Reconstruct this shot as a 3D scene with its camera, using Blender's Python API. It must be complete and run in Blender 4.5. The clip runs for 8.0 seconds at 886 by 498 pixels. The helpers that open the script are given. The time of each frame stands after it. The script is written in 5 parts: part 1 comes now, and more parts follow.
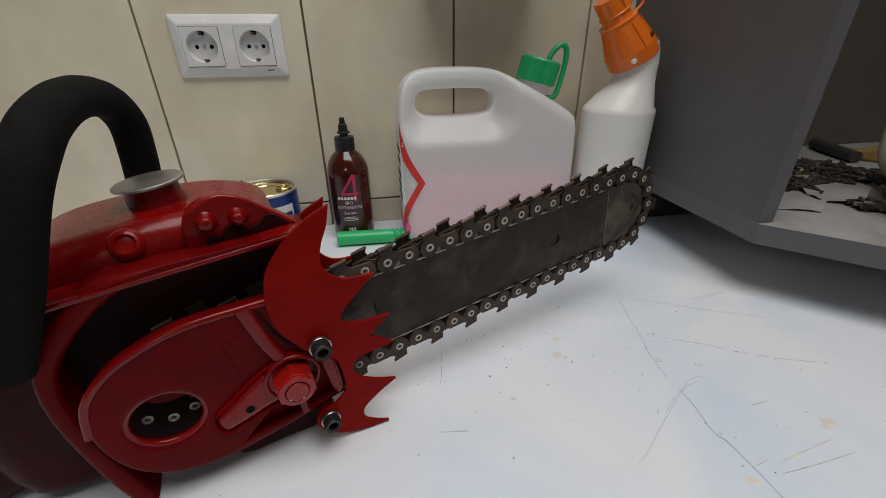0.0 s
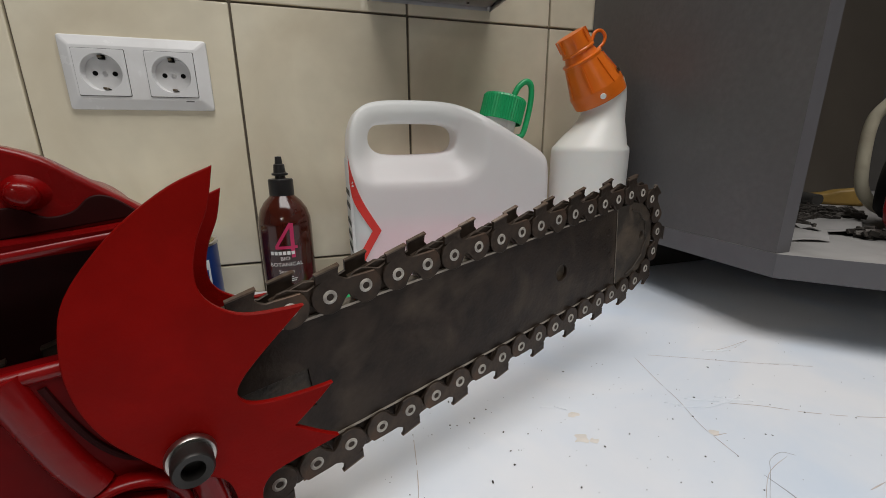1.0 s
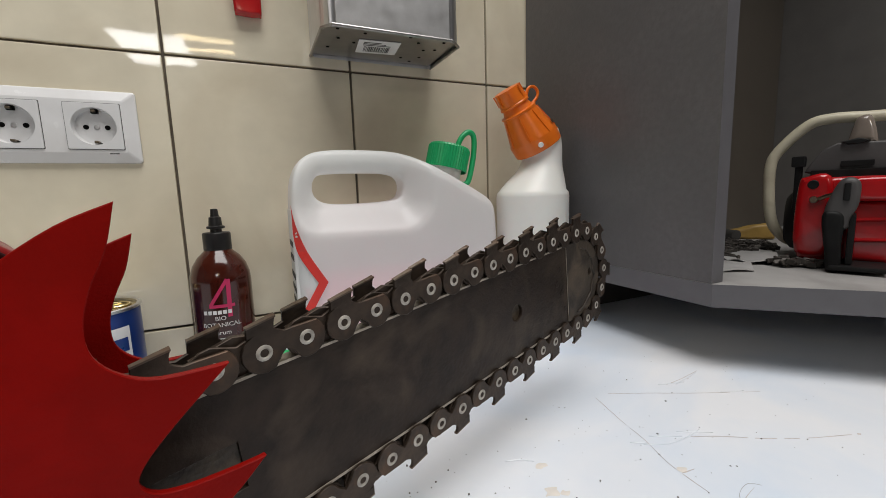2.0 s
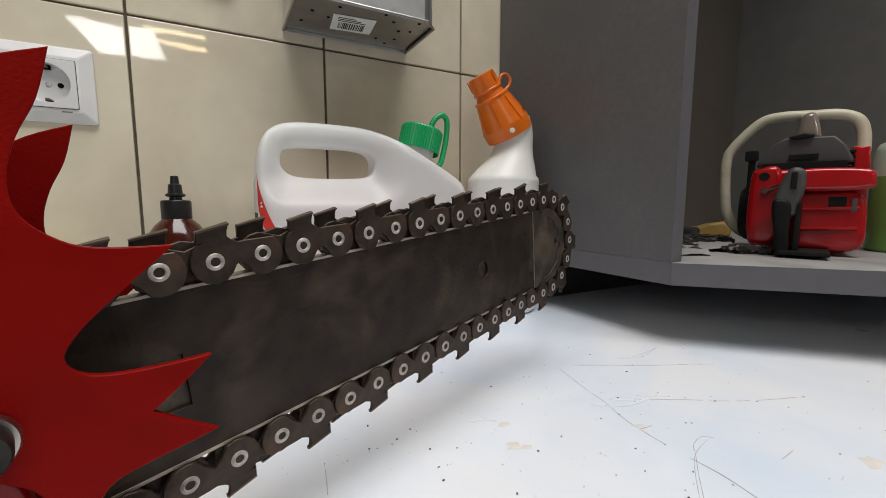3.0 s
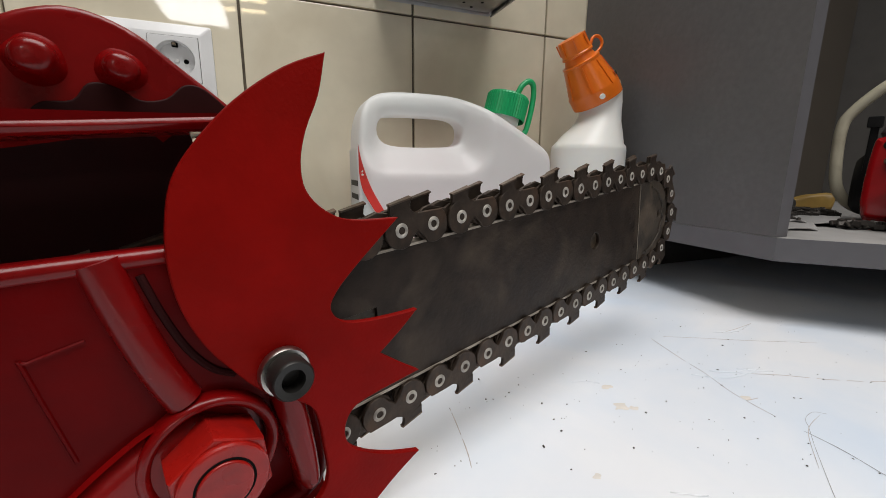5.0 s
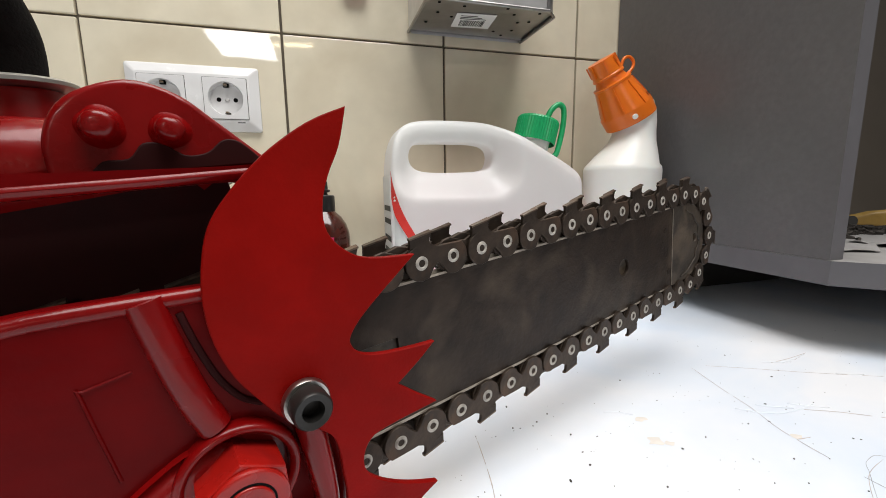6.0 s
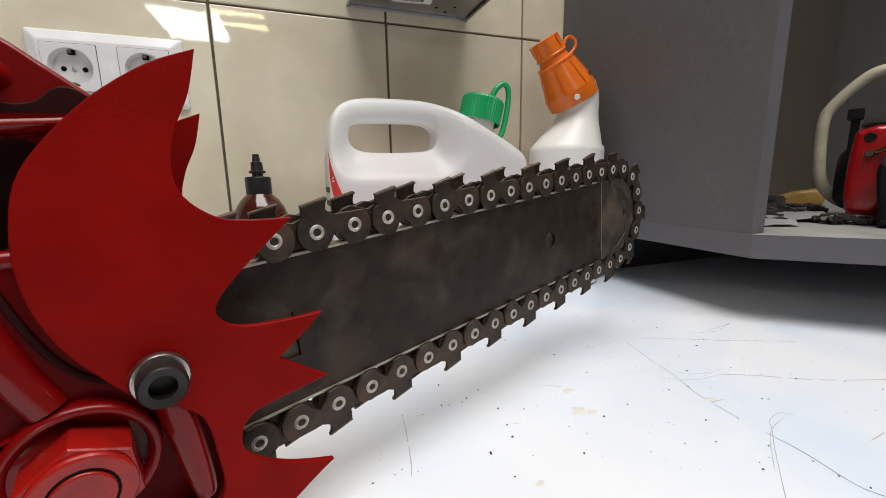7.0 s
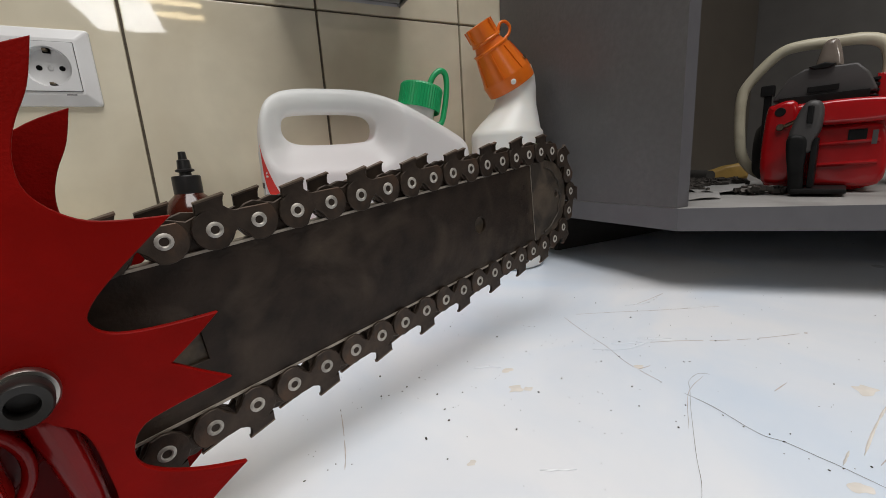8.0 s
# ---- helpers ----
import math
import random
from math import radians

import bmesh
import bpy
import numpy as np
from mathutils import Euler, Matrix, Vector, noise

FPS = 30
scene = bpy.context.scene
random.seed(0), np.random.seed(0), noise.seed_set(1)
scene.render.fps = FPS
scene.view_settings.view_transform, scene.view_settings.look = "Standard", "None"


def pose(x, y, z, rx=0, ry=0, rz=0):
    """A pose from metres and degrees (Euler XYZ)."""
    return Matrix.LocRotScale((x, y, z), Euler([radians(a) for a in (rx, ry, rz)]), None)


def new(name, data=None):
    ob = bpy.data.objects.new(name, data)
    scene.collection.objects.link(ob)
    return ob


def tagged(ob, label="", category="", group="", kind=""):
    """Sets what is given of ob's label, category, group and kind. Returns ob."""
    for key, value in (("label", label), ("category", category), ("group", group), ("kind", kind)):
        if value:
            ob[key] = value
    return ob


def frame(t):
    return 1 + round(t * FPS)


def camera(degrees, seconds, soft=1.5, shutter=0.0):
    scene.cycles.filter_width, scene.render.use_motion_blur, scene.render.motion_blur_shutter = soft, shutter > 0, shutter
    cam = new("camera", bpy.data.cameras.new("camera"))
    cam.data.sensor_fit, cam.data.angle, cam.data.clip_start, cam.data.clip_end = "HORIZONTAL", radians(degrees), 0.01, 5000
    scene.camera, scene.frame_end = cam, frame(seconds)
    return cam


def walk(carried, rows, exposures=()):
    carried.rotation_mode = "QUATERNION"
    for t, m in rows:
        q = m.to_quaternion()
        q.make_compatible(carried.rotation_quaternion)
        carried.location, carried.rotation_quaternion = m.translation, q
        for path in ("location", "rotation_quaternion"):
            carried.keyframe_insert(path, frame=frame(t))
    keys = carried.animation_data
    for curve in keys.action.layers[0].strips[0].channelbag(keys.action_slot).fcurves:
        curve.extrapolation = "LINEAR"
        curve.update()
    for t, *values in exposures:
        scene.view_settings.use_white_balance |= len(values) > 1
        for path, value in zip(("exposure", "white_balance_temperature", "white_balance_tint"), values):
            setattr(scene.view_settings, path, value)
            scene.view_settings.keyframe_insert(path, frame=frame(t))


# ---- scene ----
# ---------------------------------------------------------------- camera
cam = camera(96.0, 8.0, soft=0.9)
ROWS = [
    (0.0, 0.2509, -0.6210, 0.2641, -9.88, -27.11, 0.63),
    (0.5, 0.2445, -0.5664, 0.2113, -13.63, -21.87, 0.27),
    (1.0, 0.2526, -0.5404, 0.1928, -17.19, -15.03, 0.44),
    (1.5, 0.2440, -0.5317, 0.1819, -21.01, -10.85, 0.30),
    (1.7, 0.2495, -0.5307, 0.1864, -22.63, -9.40, 0.94),
    (2.8, 0.2607, -0.5376, 0.1626, -27.70, -5.94, 0.99),
    (3.0, 0.2582, -0.5361, 0.1503, -28.12, -6.42, -0.07),
    (3.5, 0.2604, -0.5312, 0.1420, -28.39, -9.54, 0.29),
    (4.0, 0.2551, -0.5303, 0.1427, -27.60, -11.81, 0.32),
    (4.5, 0.2261, -0.5295, 0.1505, -24.33, -11.90, -0.34),
    (4.7, 0.2167, -0.5291, 0.1517, -23.45, -11.78, -0.38),
    (5.8, 0.2067, -0.5412, 0.1647, -15.22, -9.55, -0.29),
    (6.0, 0.2164, -0.5376, 0.1618, -16.05, -8.84, 0.71),
    (6.5, 0.2198, -0.5364, 0.1526, -18.21, -9.12, -0.28),
    (7.0, 0.2450, -0.5406, 0.1512, -20.63, -10.39, 1.00),
    (7.5, 0.2633, -0.5449, 0.1488, -24.18, -11.20, 2.73),
    (8.0, 0.2658, -0.5485, 0.1490, -26.19, -11.99, 3.48),
]
walk(cam, [(t, pose(x, y, z, 90 + pitch, roll, yaw)) for t, x, y, z, yaw, pitch, roll in ROWS],
     exposures=[(0.0, -0.58), (0.6, -0.45), (1.5, -0.17), (3.5, -0.02), (4.5, -0.15), (6.0, 0.38), (6.6, 0.34), (7.5, -0.06), (8.0, -0.20)])

# ---------------------------------------------------------------- world and lamps
world = bpy.data.worlds.new("room_world")
world.use_nodes = True
world.node_tree.nodes["Background"].inputs[0].default_value = (0.5, 0.55, 0.6, 1)
world.node_tree.nodes["Background"].inputs[1].default_value = 0.05
scene.world = world


def area_lamp(name, m, sx, sy, watts, colour):
    data = bpy.data.lights.new(name, "AREA")
    data.shape, data.size, data.size_y, data.energy, data.color = "RECTANGLE", sx, sy, watts, colour
    ob = new(name, data)
    ob.matrix_world = m
    return ob


area_lamp("ceiling_panel_light", pose(0.58, -0.74, 1.82), 1.6, 1.1, 42, (1.0, 0.98, 0.96))
area_lamp("ceiling_panel_light", pose(-0.62, -4.85, 1.82), 0.62, 0.95, 30, (1.0, 0.99, 0.98))
area_lamp("ceiling_panel_light", pose(-0.12, -4.36, 1.82), 0.5, 0.12, 3.5, (1.0, 0.78, 0.45))
area_lamp("ceiling_panel_light", pose(-0.12, -4.70, 1.82), 0.5, 0.12, 3.5, (1.0, 0.78, 0.45))


# ---------------------------------------------------------------- materials
def material(name, colour, rough=0.5, metal=0.0, vary=0.12, scale=30.0, bump=0.0, bump_scale=200.0, spec=0.5, coat=0.0, sss=0.0,
             second=None, second_scale=6.0, second_amount=(0.45, 0.7), island=0.0, objrand=0.0):
    """Principled surface with noise at two scales in colour, roughness and relief."""
    m = bpy.data.materials.new(name)
    m.use_nodes = True
    nt = m.node_tree
    b = nt.nodes["Principled BSDF"]
    tc = nt.nodes.new("ShaderNodeTexCoord")
    n1 = nt.nodes.new("ShaderNodeTexNoise")
    n1.inputs["Scale"].default_value, n1.inputs["Detail"].default_value = scale, 5
    nt.links.new(tc.outputs["Object"], n1.inputs["Vector"])
    ramp = nt.nodes.new("ShaderNodeValToRGB")
    lo, hi = [max(0, c * (1 - vary)) for c in colour], [min(1, c * (1 + vary)) for c in colour]
    ramp.color_ramp.elements[0].position, ramp.color_ramp.elements[1].position = 0.3, 0.7
    ramp.color_ramp.elements[0].color, ramp.color_ramp.elements[1].color = (*lo, 1), (*hi, 1)
    nt.links.new(n1.outputs["Fac"], ramp.inputs["Fac"])
    out = ramp.outputs["Color"]
    if second:
        n2 = nt.nodes.new("ShaderNodeTexNoise")
        n2.inputs["Scale"].default_value, n2.inputs["Detail"].default_value = second_scale, 6
        n2.inputs["Distortion"].default_value = 0.8
        nt.links.new(tc.outputs["Object"], n2.inputs["Vector"])
        mr = nt.nodes.new("ShaderNodeMapRange")
        mr.inputs["From Min"].default_value, mr.inputs["From Max"].default_value = second_amount
        nt.links.new(n2.outputs["Fac"], mr.inputs["Value"])
        mix = nt.nodes.new("ShaderNodeMix")
        mix.data_type = "RGBA"
        mix.inputs["B"].default_value = (*second, 1)
        nt.links.new(mr.outputs["Result"], mix.inputs["Factor"])
        nt.links.new(out, mix.inputs["A"])
        out = mix.outputs["Result"]
    if island or objrand:
        src = nt.nodes.new("ShaderNodeNewGeometry" if island else "ShaderNodeObjectInfo")
        hs = nt.nodes.new("ShaderNodeHueSaturation")
        mr = nt.nodes.new("ShaderNodeMapRange")
        k = island or objrand
        mr.inputs["To Min"].default_value, mr.inputs["To Max"].default_value = 1 - k, 1 + k
        nt.links.new(src.outputs["Random Per Island" if island else "Random"], mr.inputs["Value"])
        nt.links.new(mr.outputs["Result"], hs.inputs["Value"])
        nt.links.new(out, hs.inputs["Color"])
        out = hs.outputs["Color"]
    nt.links.new(out, b.inputs["Base Color"])
    rr = nt.nodes.new("ShaderNodeMapRange")
    rr.inputs["To Min"].default_value, rr.inputs["To Max"].default_value = max(0.02, rough - min(0.08, rough * 0.4)), min(1, rough + min(0.08, rough * 0.4))
    nt.links.new(n1.outputs["Fac"], rr.inputs["Value"])
    nt.links.new(rr.outputs["Result"], b.inputs["Roughness"])
    b.inputs["Metallic"].default_value = metal
    b.inputs["Specular IOR Level"].default_value = spec
    b.inputs["Coat Weight"].default_value = coat
    if sss:
        b.inputs["Subsurface Weight"].default_value = sss
        b.inputs["Subsurface Radius"].default_value = (0.01, 0.008, 0.007)
    if bump:
        nb = nt.nodes.new("ShaderNodeTexNoise")
        nb.inputs["Scale"].default_value, nb.inputs["Detail"].default_value = bump_scale, 4
        nt.links.new(tc.outputs["Object"], nb.inputs["Vector"])
        bn = nt.nodes.new("ShaderNodeBump")
        bn.inputs["Strength"].default_value, bn.inputs["Distance"].default_value = bump, 0.001
        nt.links.new(nb.outputs["Fac"], bn.inputs["Height"])
        nt.links.new(bn.outputs["Normal"], b.inputs["Normal"])
    return m


def see_through(m, clear, glow, colour):
    """A thin plastic wall: part of the light passes straight through, part is scattered on."""
    nt = m.node_tree
    b, o = nt.nodes["Principled BSDF"], nt.nodes["Material Output"]
    tr, tl = nt.nodes.new("ShaderNodeBsdfTransparent"), nt.nodes.new("ShaderNodeBsdfTranslucent")
    tl.inputs[0].default_value = (*colour, 1)
    m1, m2 = nt.nodes.new("ShaderNodeMixShader"), nt.nodes.new("ShaderNodeMixShader")
    m1.inputs[0].default_value, m2.inputs[0].default_value = glow, clear
    nt.links.new(b.outputs[0], m1.inputs[1])
    nt.links.new(tl.outputs[0], m1.inputs[2])
    nt.links.new(m1.outputs[0], m2.inputs[1])
    nt.links.new(tr.outputs[0], m2.inputs[2])
    nt.links.new(m2.outputs[0], o.inputs["Surface"])
    return m


M_TILE = material("cream_glazed_tile", (0.78, 0.715, 0.56), 0.035, 0, 0.06, 22, 0.16, 11, second=(0.63, 0.55, 0.405), second_scale=5, second_amount=(0.40, 0.72), objrand=0.02)
M_GROUT = material("brown_grey_grout", (0.16, 0.135, 0.105), 0.9, 0, 0.2, 120, 0.4, 600)
M_DESK = material("white_plastic_sheet", (0.84, 0.855, 0.89), 0.30, 0, 0.035, 3.5, 0.22, 22, second=(0.68, 0.765, 0.88), second_scale=5, second_amount=(0.42, 0.70))
M_CUT = material("dark_fine_cut", (0.20, 0.17, 0.15), 0.8, 0, 0.4, 250)
M_SCRATCH = material("brown_scratch", (0.58, 0.52, 0.50), 0.8, 0, 0.3, 200)
M_CRUMB = material("dark_metal_filing", (0.07, 0.06, 0.055), 0.6, 0.3, 0.4, 300, island=0.6)
M_STAIN = material("faint_brown_stain", (0.76, 0.72, 0.67), 0.5, 0, 0.1, 90)
M_CAB = material("grey_melamine_board", (0.105, 0.100, 0.102), 0.42, 0, 0.10, 160, 0.25, 420, second=(0.086, 0.083, 0.085), second_scale=9, second_amount=(0.4, 0.75))
M_CABEDGE = material("grey_edge_banding", (0.112, 0.108, 0.116), 0.4, 0, 0.06, 60)
M_BACKE = material("grey_inner_board", (0.150, 0.143, 0.135), 0.5, 0, 0.08, 30, 0.1, 300, second=(0.125, 0.118, 0.11), second_scale=4)
# brown board of the north panel, darkened to hold the shading there
M_BACKB = material("shaded_brown_back_board", (0.110, 0.094, 0.076), 0.5, 0, 0.06, 30, 0.1, 300, second=(0.092, 0.078, 0.063), second_scale=4)
M_SHELF = material("dusty_grey_shelf", (0.33, 0.32, 0.31), 0.6, 0, 0.12, 25, 0.2, 300, second=(0.22, 0.21, 0.20), second_scale=9)
M_BLACK = material("dark_gap_fill", (0.040, 0.036, 0.033), 0.7, 0, 0.3, 30)
# greys of the room shell, kept low to hold back bounced fill
M_PLASTER = material("grey_room_shell", (0.24, 0.235, 0.225), 0.7, 0, 0.05, 10, 0.1, 120)
M_FLOOR = material("dark_grey_floor", (0.11, 0.105, 0.10), 0.4, 0, 0.1, 12)
M_SOCKET = material("white_socket_plastic", (0.80, 0.80, 0.80), 0.25, 0, 0.02, 40, second=(0.72, 0.71, 0.70), second_scale=12)
M_SOCKET_IN = material("white_socket_insert", (0.74, 0.74, 0.74), 0.3, 0, 0.02, 40)
M_HOLE = material("socket_hole_black", (0.006, 0.006, 0.006), 0.8, spec=0.05)
M_BRASS = material("dull_brass_contact", (0.22, 0.18, 0.13), 0.35, 1.0, 0.2, 300)
M_CAPSTEEL = material("matt_turned_steel", (0.42, 0.41, 0.39), 0.42, 1.0, 0.10, 90, 0.1, 400)
M_STEEL = material("brushed_steel", (0.66, 0.66, 0.67), 0.38, 1.0, 0.08, 60, 0.05, 300)
# darker than the shell's steel, for the base plate and rim
M_STEEL_D = material("darker_steel_base", (0.40, 0.39, 0.38), 0.38, 1.0, 0.1, 60, 0.1, 300)
M_LABELW = material("white_paper_label", (0.78, 0.78, 0.77), 0.6, 0, 0.03, 80)
M_PRINT = material("black_print", (0.02, 0.02, 0.02), 0.6)
M_REDPRINT = material("red_print", (0.70, 0.04, 0.03), 0.45)
M_CAN = see_through(material("milky_plastic", (0.94, 0.97, 0.965), 0.32, 0, 0.02, 20, 0.1, 60), 0.22, 0.26, (0.97, 0.97, 0.97))
M_PINK = material("pink_liquid", (0.92, 0.14, 0.30), 0.3, 0, 0.04, 10)
M_SPRAY = material("white_bottle_plastic", (0.87, 0.86, 0.82), 0.35, 0, 0.02, 20, 0.1, 80, sss=0.3)
M_ORANGE = material("orange_plastic", (0.80, 0.17, 0.01), 0.3, 0, 0.06, 40, 0.1, 200, sss=0.1)
M_GREEN = material("green_plastic", (0.015, 0.38, 0.13), 0.33, 0, 0.08, 40, 0.1, 200)
M_GREENTUBE = material("light_green_plastic", (0.03, 0.50, 0.17), 0.3, 0, 0.06, 40)
M_AMBER = material("dark_amber_plastic", (0.042, 0.007, 0.004), 0.14, 0, 0.2, 20, coat=0.3, second=(0.085, 0.016, 0.007), second_scale=14)
M_BCAP = material("black_cap_plastic", (0.014, 0.013, 0.013), 0.35, 0, 0.2, 60)
M_MAGENTA = material("magenta_print", (0.50, 0.02, 0.10), 0.4)
M_WHITEPRINT = material("white_print", (0.72, 0.72, 0.72), 0.5)
M_BLUE = material("blue_tin_print", (0.01, 0.04, 0.20), 0.3, 0.2, 0.15, 30)
M_GOLD = material("gold_lacquered_lid", (0.70, 0.58, 0.32), 0.25, 1.0, 0.08, 40)
M_RED = material("glossy_red_enamel", (0.200, 0.0022, 0.0025), 0.28, 0, 0.12, 60, 0.35, 120, spec=0.22, coat=0.22, second=(0.145, 0.0018, 0.0022), second_scale=18)
M_REDCOVER = material("satin_red_enamel", (0.125, 0.0016, 0.0022), 0.34, 0, 0.12, 60, 0.25, 160, spec=0.07, second=(0.090, 0.0014, 0.002), second_scale=25)
# the saw's red enamel again, darkened in colour for its shaded rear
M_REDSHADE = material("shaded_red_enamel", (0.040, 0.0010, 0.0014), 0.42, 0, 0.3, 40, 0.3, 160, spec=0.12, second=(0.028, 0.0010, 0.0012), second_scale=22)
M_FANG = material("matte_red_powder_coat", (0.232, 0.0040, 0.0026), 0.42, 0, 0.10, 70, 0.25, 900, spec=0.06, second=(0.195, 0.0040, 0.0022), second_scale=30)
M_NUT = material("worn_red_paint", (0.34, 0.008, 0.005), 0.28, 0, 0.1, 60, 0.2, 200, second=(0.22, 0.006, 0.005), second_scale=60)
# near-black red: shade of the recesses put into the colour; lower guard too
M_DARKIN = material("near_black_shaded_red", (0.022, 0.0018, 0.0018), 0.6, 0, 0.4, 30, spec=0.15)
M_BAR = material("worn_blackened_steel", (0.025, 0.0165, 0.0115), 0.42, 0.3, 0.32, 95, 0.25, 500, spec=0.28, second=(0.082, 0.060, 0.042), second_scale=24, second_amount=(0.50, 0.80))
M_SLOT = material("greasy_brown_steel", (0.060, 0.043, 0.026), 0.45, 0.3, 0.45, 160, 0.4, 500, second=(0.025, 0.018, 0.012), second_scale=60)
M_BAREDGE = material("worn_bar_edge", (0.40, 0.35, 0.29), 0.5, 0.45, 0.3, 120, second=(0.20, 0.165, 0.13), second_scale=60, second_amount=(0.5, 0.8))
M_NOSE = material("worn_nose_steel", (0.045, 0.036, 0.028), 0.45, 0.35, 0.35, 60, 0.3, 300, second=(0.14, 0.105, 0.075), second_scale=45, second_amount=(0.45, 0.75))
M_LINK = material("oiled_chain_steel", (0.047, 0.033, 0.024), 0.48, 0.6, 0.35, 130, 0.25, 500, second=(0.11, 0.06, 0.035), second_scale=70, second_amount=(0.55, 0.85), objrand=0.2)
M_TOOTH = material("chromed_cutter", (0.15, 0.115, 0.09), 0.42, 0.8, 0.3, 160, second=(0.10, 0.048, 0.028), second_scale=90, objrand=0.3)
M_RIVET = material("bright_rivet_steel", (0.44, 0.41, 0.365), 0.48, 0.5, 0.35, 300, objrand=0.12)
M_BOLT = material("black_oxide_screw", (0.026, 0.024, 0.022), 0.45, 0.5, 0.2, 200)
M_ZINC = material("zinc_washer", (0.45, 0.43, 0.40), 0.3, 1.0, 0.15, 200)
M_GRIP = material("black_foam_grip", (0.009, 0.0082, 0.0075), 0.85, 0, 0.25, 150, 0.5, 700, spec=0.1)
M_SAWRED = material("bright_red_plastic", (0.46, 0.005, 0.008), 0.2, 0, 0.1, 40, 0.1, 120, coat=0.4, second=(0.34, 0.005, 0.007), second_scale=20)
M_SAWGREY = material("dusty_dark_grey_plastic", (0.062, 0.058, 0.057), 0.5, 0, 0.2, 30, 0.2, 300)
M_SAWBLACK = material("black_saw_plastic", (0.009, 0.009, 0.009), 0.5, 0, 0.3, 60, 0.2, 300, spec=0.2)
M_CREAM = material("cream_coated_tube", (0.62, 0.57, 0.43), 0.4, 0, 0.06, 30, second=(0.50, 0.44, 0.32), second_scale=25)
M_DOME = material("smoky_clear_plastic", (0.22, 0.18, 0.15), 0.15, 0, 0.2, 40, coat=0.5)
M_PAPER = material("grey_sheet_metal", (0.42, 0.41, 0.40), 0.5, 0.2, 0.15, 20, 0.2, 100)
M_CARD = material("tan_cardboard", (0.40, 0.29, 0.17), 0.8, 0, 0.15, 40)
M_YELLOW = material("yellow_brown_leather", (0.33, 0.205, 0.05), 0.5, 0, 0.2, 30)
M_OLIVE = material("green_liquid_bottle", (0.15, 0.30, 0.08), 0.25, 0, 0.1, 20)
M_PALE = material("pale_green_bottle", (0.50, 0.58, 0.46), 0.3, 0, 0.05, 20)
M_RUBBER = material("dark_rubber_hose", (0.04, 0.038, 0.035), 0.6, 0, 0.2, 60)


# ---------------------------------------------------------------- building helpers
def link_mesh(name, bm, mat, smooth=40):
    me = bpy.data.meshes.new(name)
    bmesh.ops.recalc_face_normals(bm, faces=bm.faces)
    bm.to_mesh(me)
    bm.free()
    for mt in (mat if isinstance(mat, (list, tuple)) else [mat]):
        me.materials.append(mt)
    if smooth:
        me.shade_smooth()
        me.set_sharp_from_angle(angle=radians(smooth))
    ob = new(name, me)
    if smooth:
        wn = ob.modifiers.new("even_normals", "WEIGHTED_NORMAL")
        wn.keep_sharp, wn.weight = True, 80
    return ob


def part(name, bm, mat, parent=None, label="", m=None, smooth=40):
    """One mesh object out of a bmesh, under a thing or a part."""
    ob = link_mesh(name, bm, mat, smooth)
    if parent:
        ob.parent = parent
    if m is not None:
        ob.matrix_basis = m
    if label:
        tagged(ob, label)
    return ob


def thing(name, m, label, category, group="", kind=""):
    ob = new(name)
    ob.empty_display_size = 0.01
    ob.matrix_basis = m
    return tagged(ob, label, category, group, kind)


def box(x0, x1, y0, y1, z0, z1, bevel=0.0, seg=2, bm=None):
    """A box with rounded edges."""
    b = bmesh.new()
    bmesh.ops.create_cube(b, size=1, matrix=Matrix.Translation(((x0 + x1) / 2, (y0 + y1) / 2, (z0 + z1) / 2)) @ Matrix.Diagonal((x1 - x0, y1 - y0, z1 - z0, 1)))
    if bevel:
        bmesh.ops.bevel(b, geom=b.edges[:], offset=bevel, segments=seg, profile=0.6, affect="EDGES", clamp_overlap=True)
    if bm is not None:
        return merge(bm, b)
    return b


def merge(a, b, m=None):
    """Adds the bmesh b to a and frees b."""
    verts = {v: a.verts.new(m @ v.co if m is not None else v.co) for v in b.verts}
    for f in b.faces:
        nf = a.faces.new([verts[v] for v in f.verts])
        nf.material_index = f.material_index
    b.free()
    return a


def revolve(profile, n=32, axis="Z", bm=None):
    """Turns (radius, height) pairs round an axis; ends of radius 0 close."""
    b = bmesh.new()
    rings = []
    for r, h in profile:
        if r < 1e-6:
            rings.append([b.verts.new((0, 0, h))])
        else:
            rings.append([b.verts.new((r * math.cos(2 * math.pi * k / n), r * math.sin(2 * math.pi * k / n), h)) for k in range(n)])
    for p, q in zip(rings, rings[1:]):
        for k in range(n):
            j = (k + 1) % n
            if len(p) == 1 and len(q) == 1:
                continue
            if len(p) == 1:
                b.faces.new((p[0], q[k], q[j]))
            elif len(q) == 1:
                b.faces.new((p[k], p[j], q[0]))
            else:
                b.faces.new((p[k], p[j], q[j], q[k]))
    if axis == "Y":
        bmesh.ops.transform(b, matrix=Matrix.Rotation(radians(90), 4, "X"), verts=b.verts)
    elif axis == "X":
        bmesh.ops.transform(b, matrix=Matrix.Rotation(radians(90), 4, "Y"), verts=b.verts)
    if bm is not None:
        return merge(bm, b)
    return b


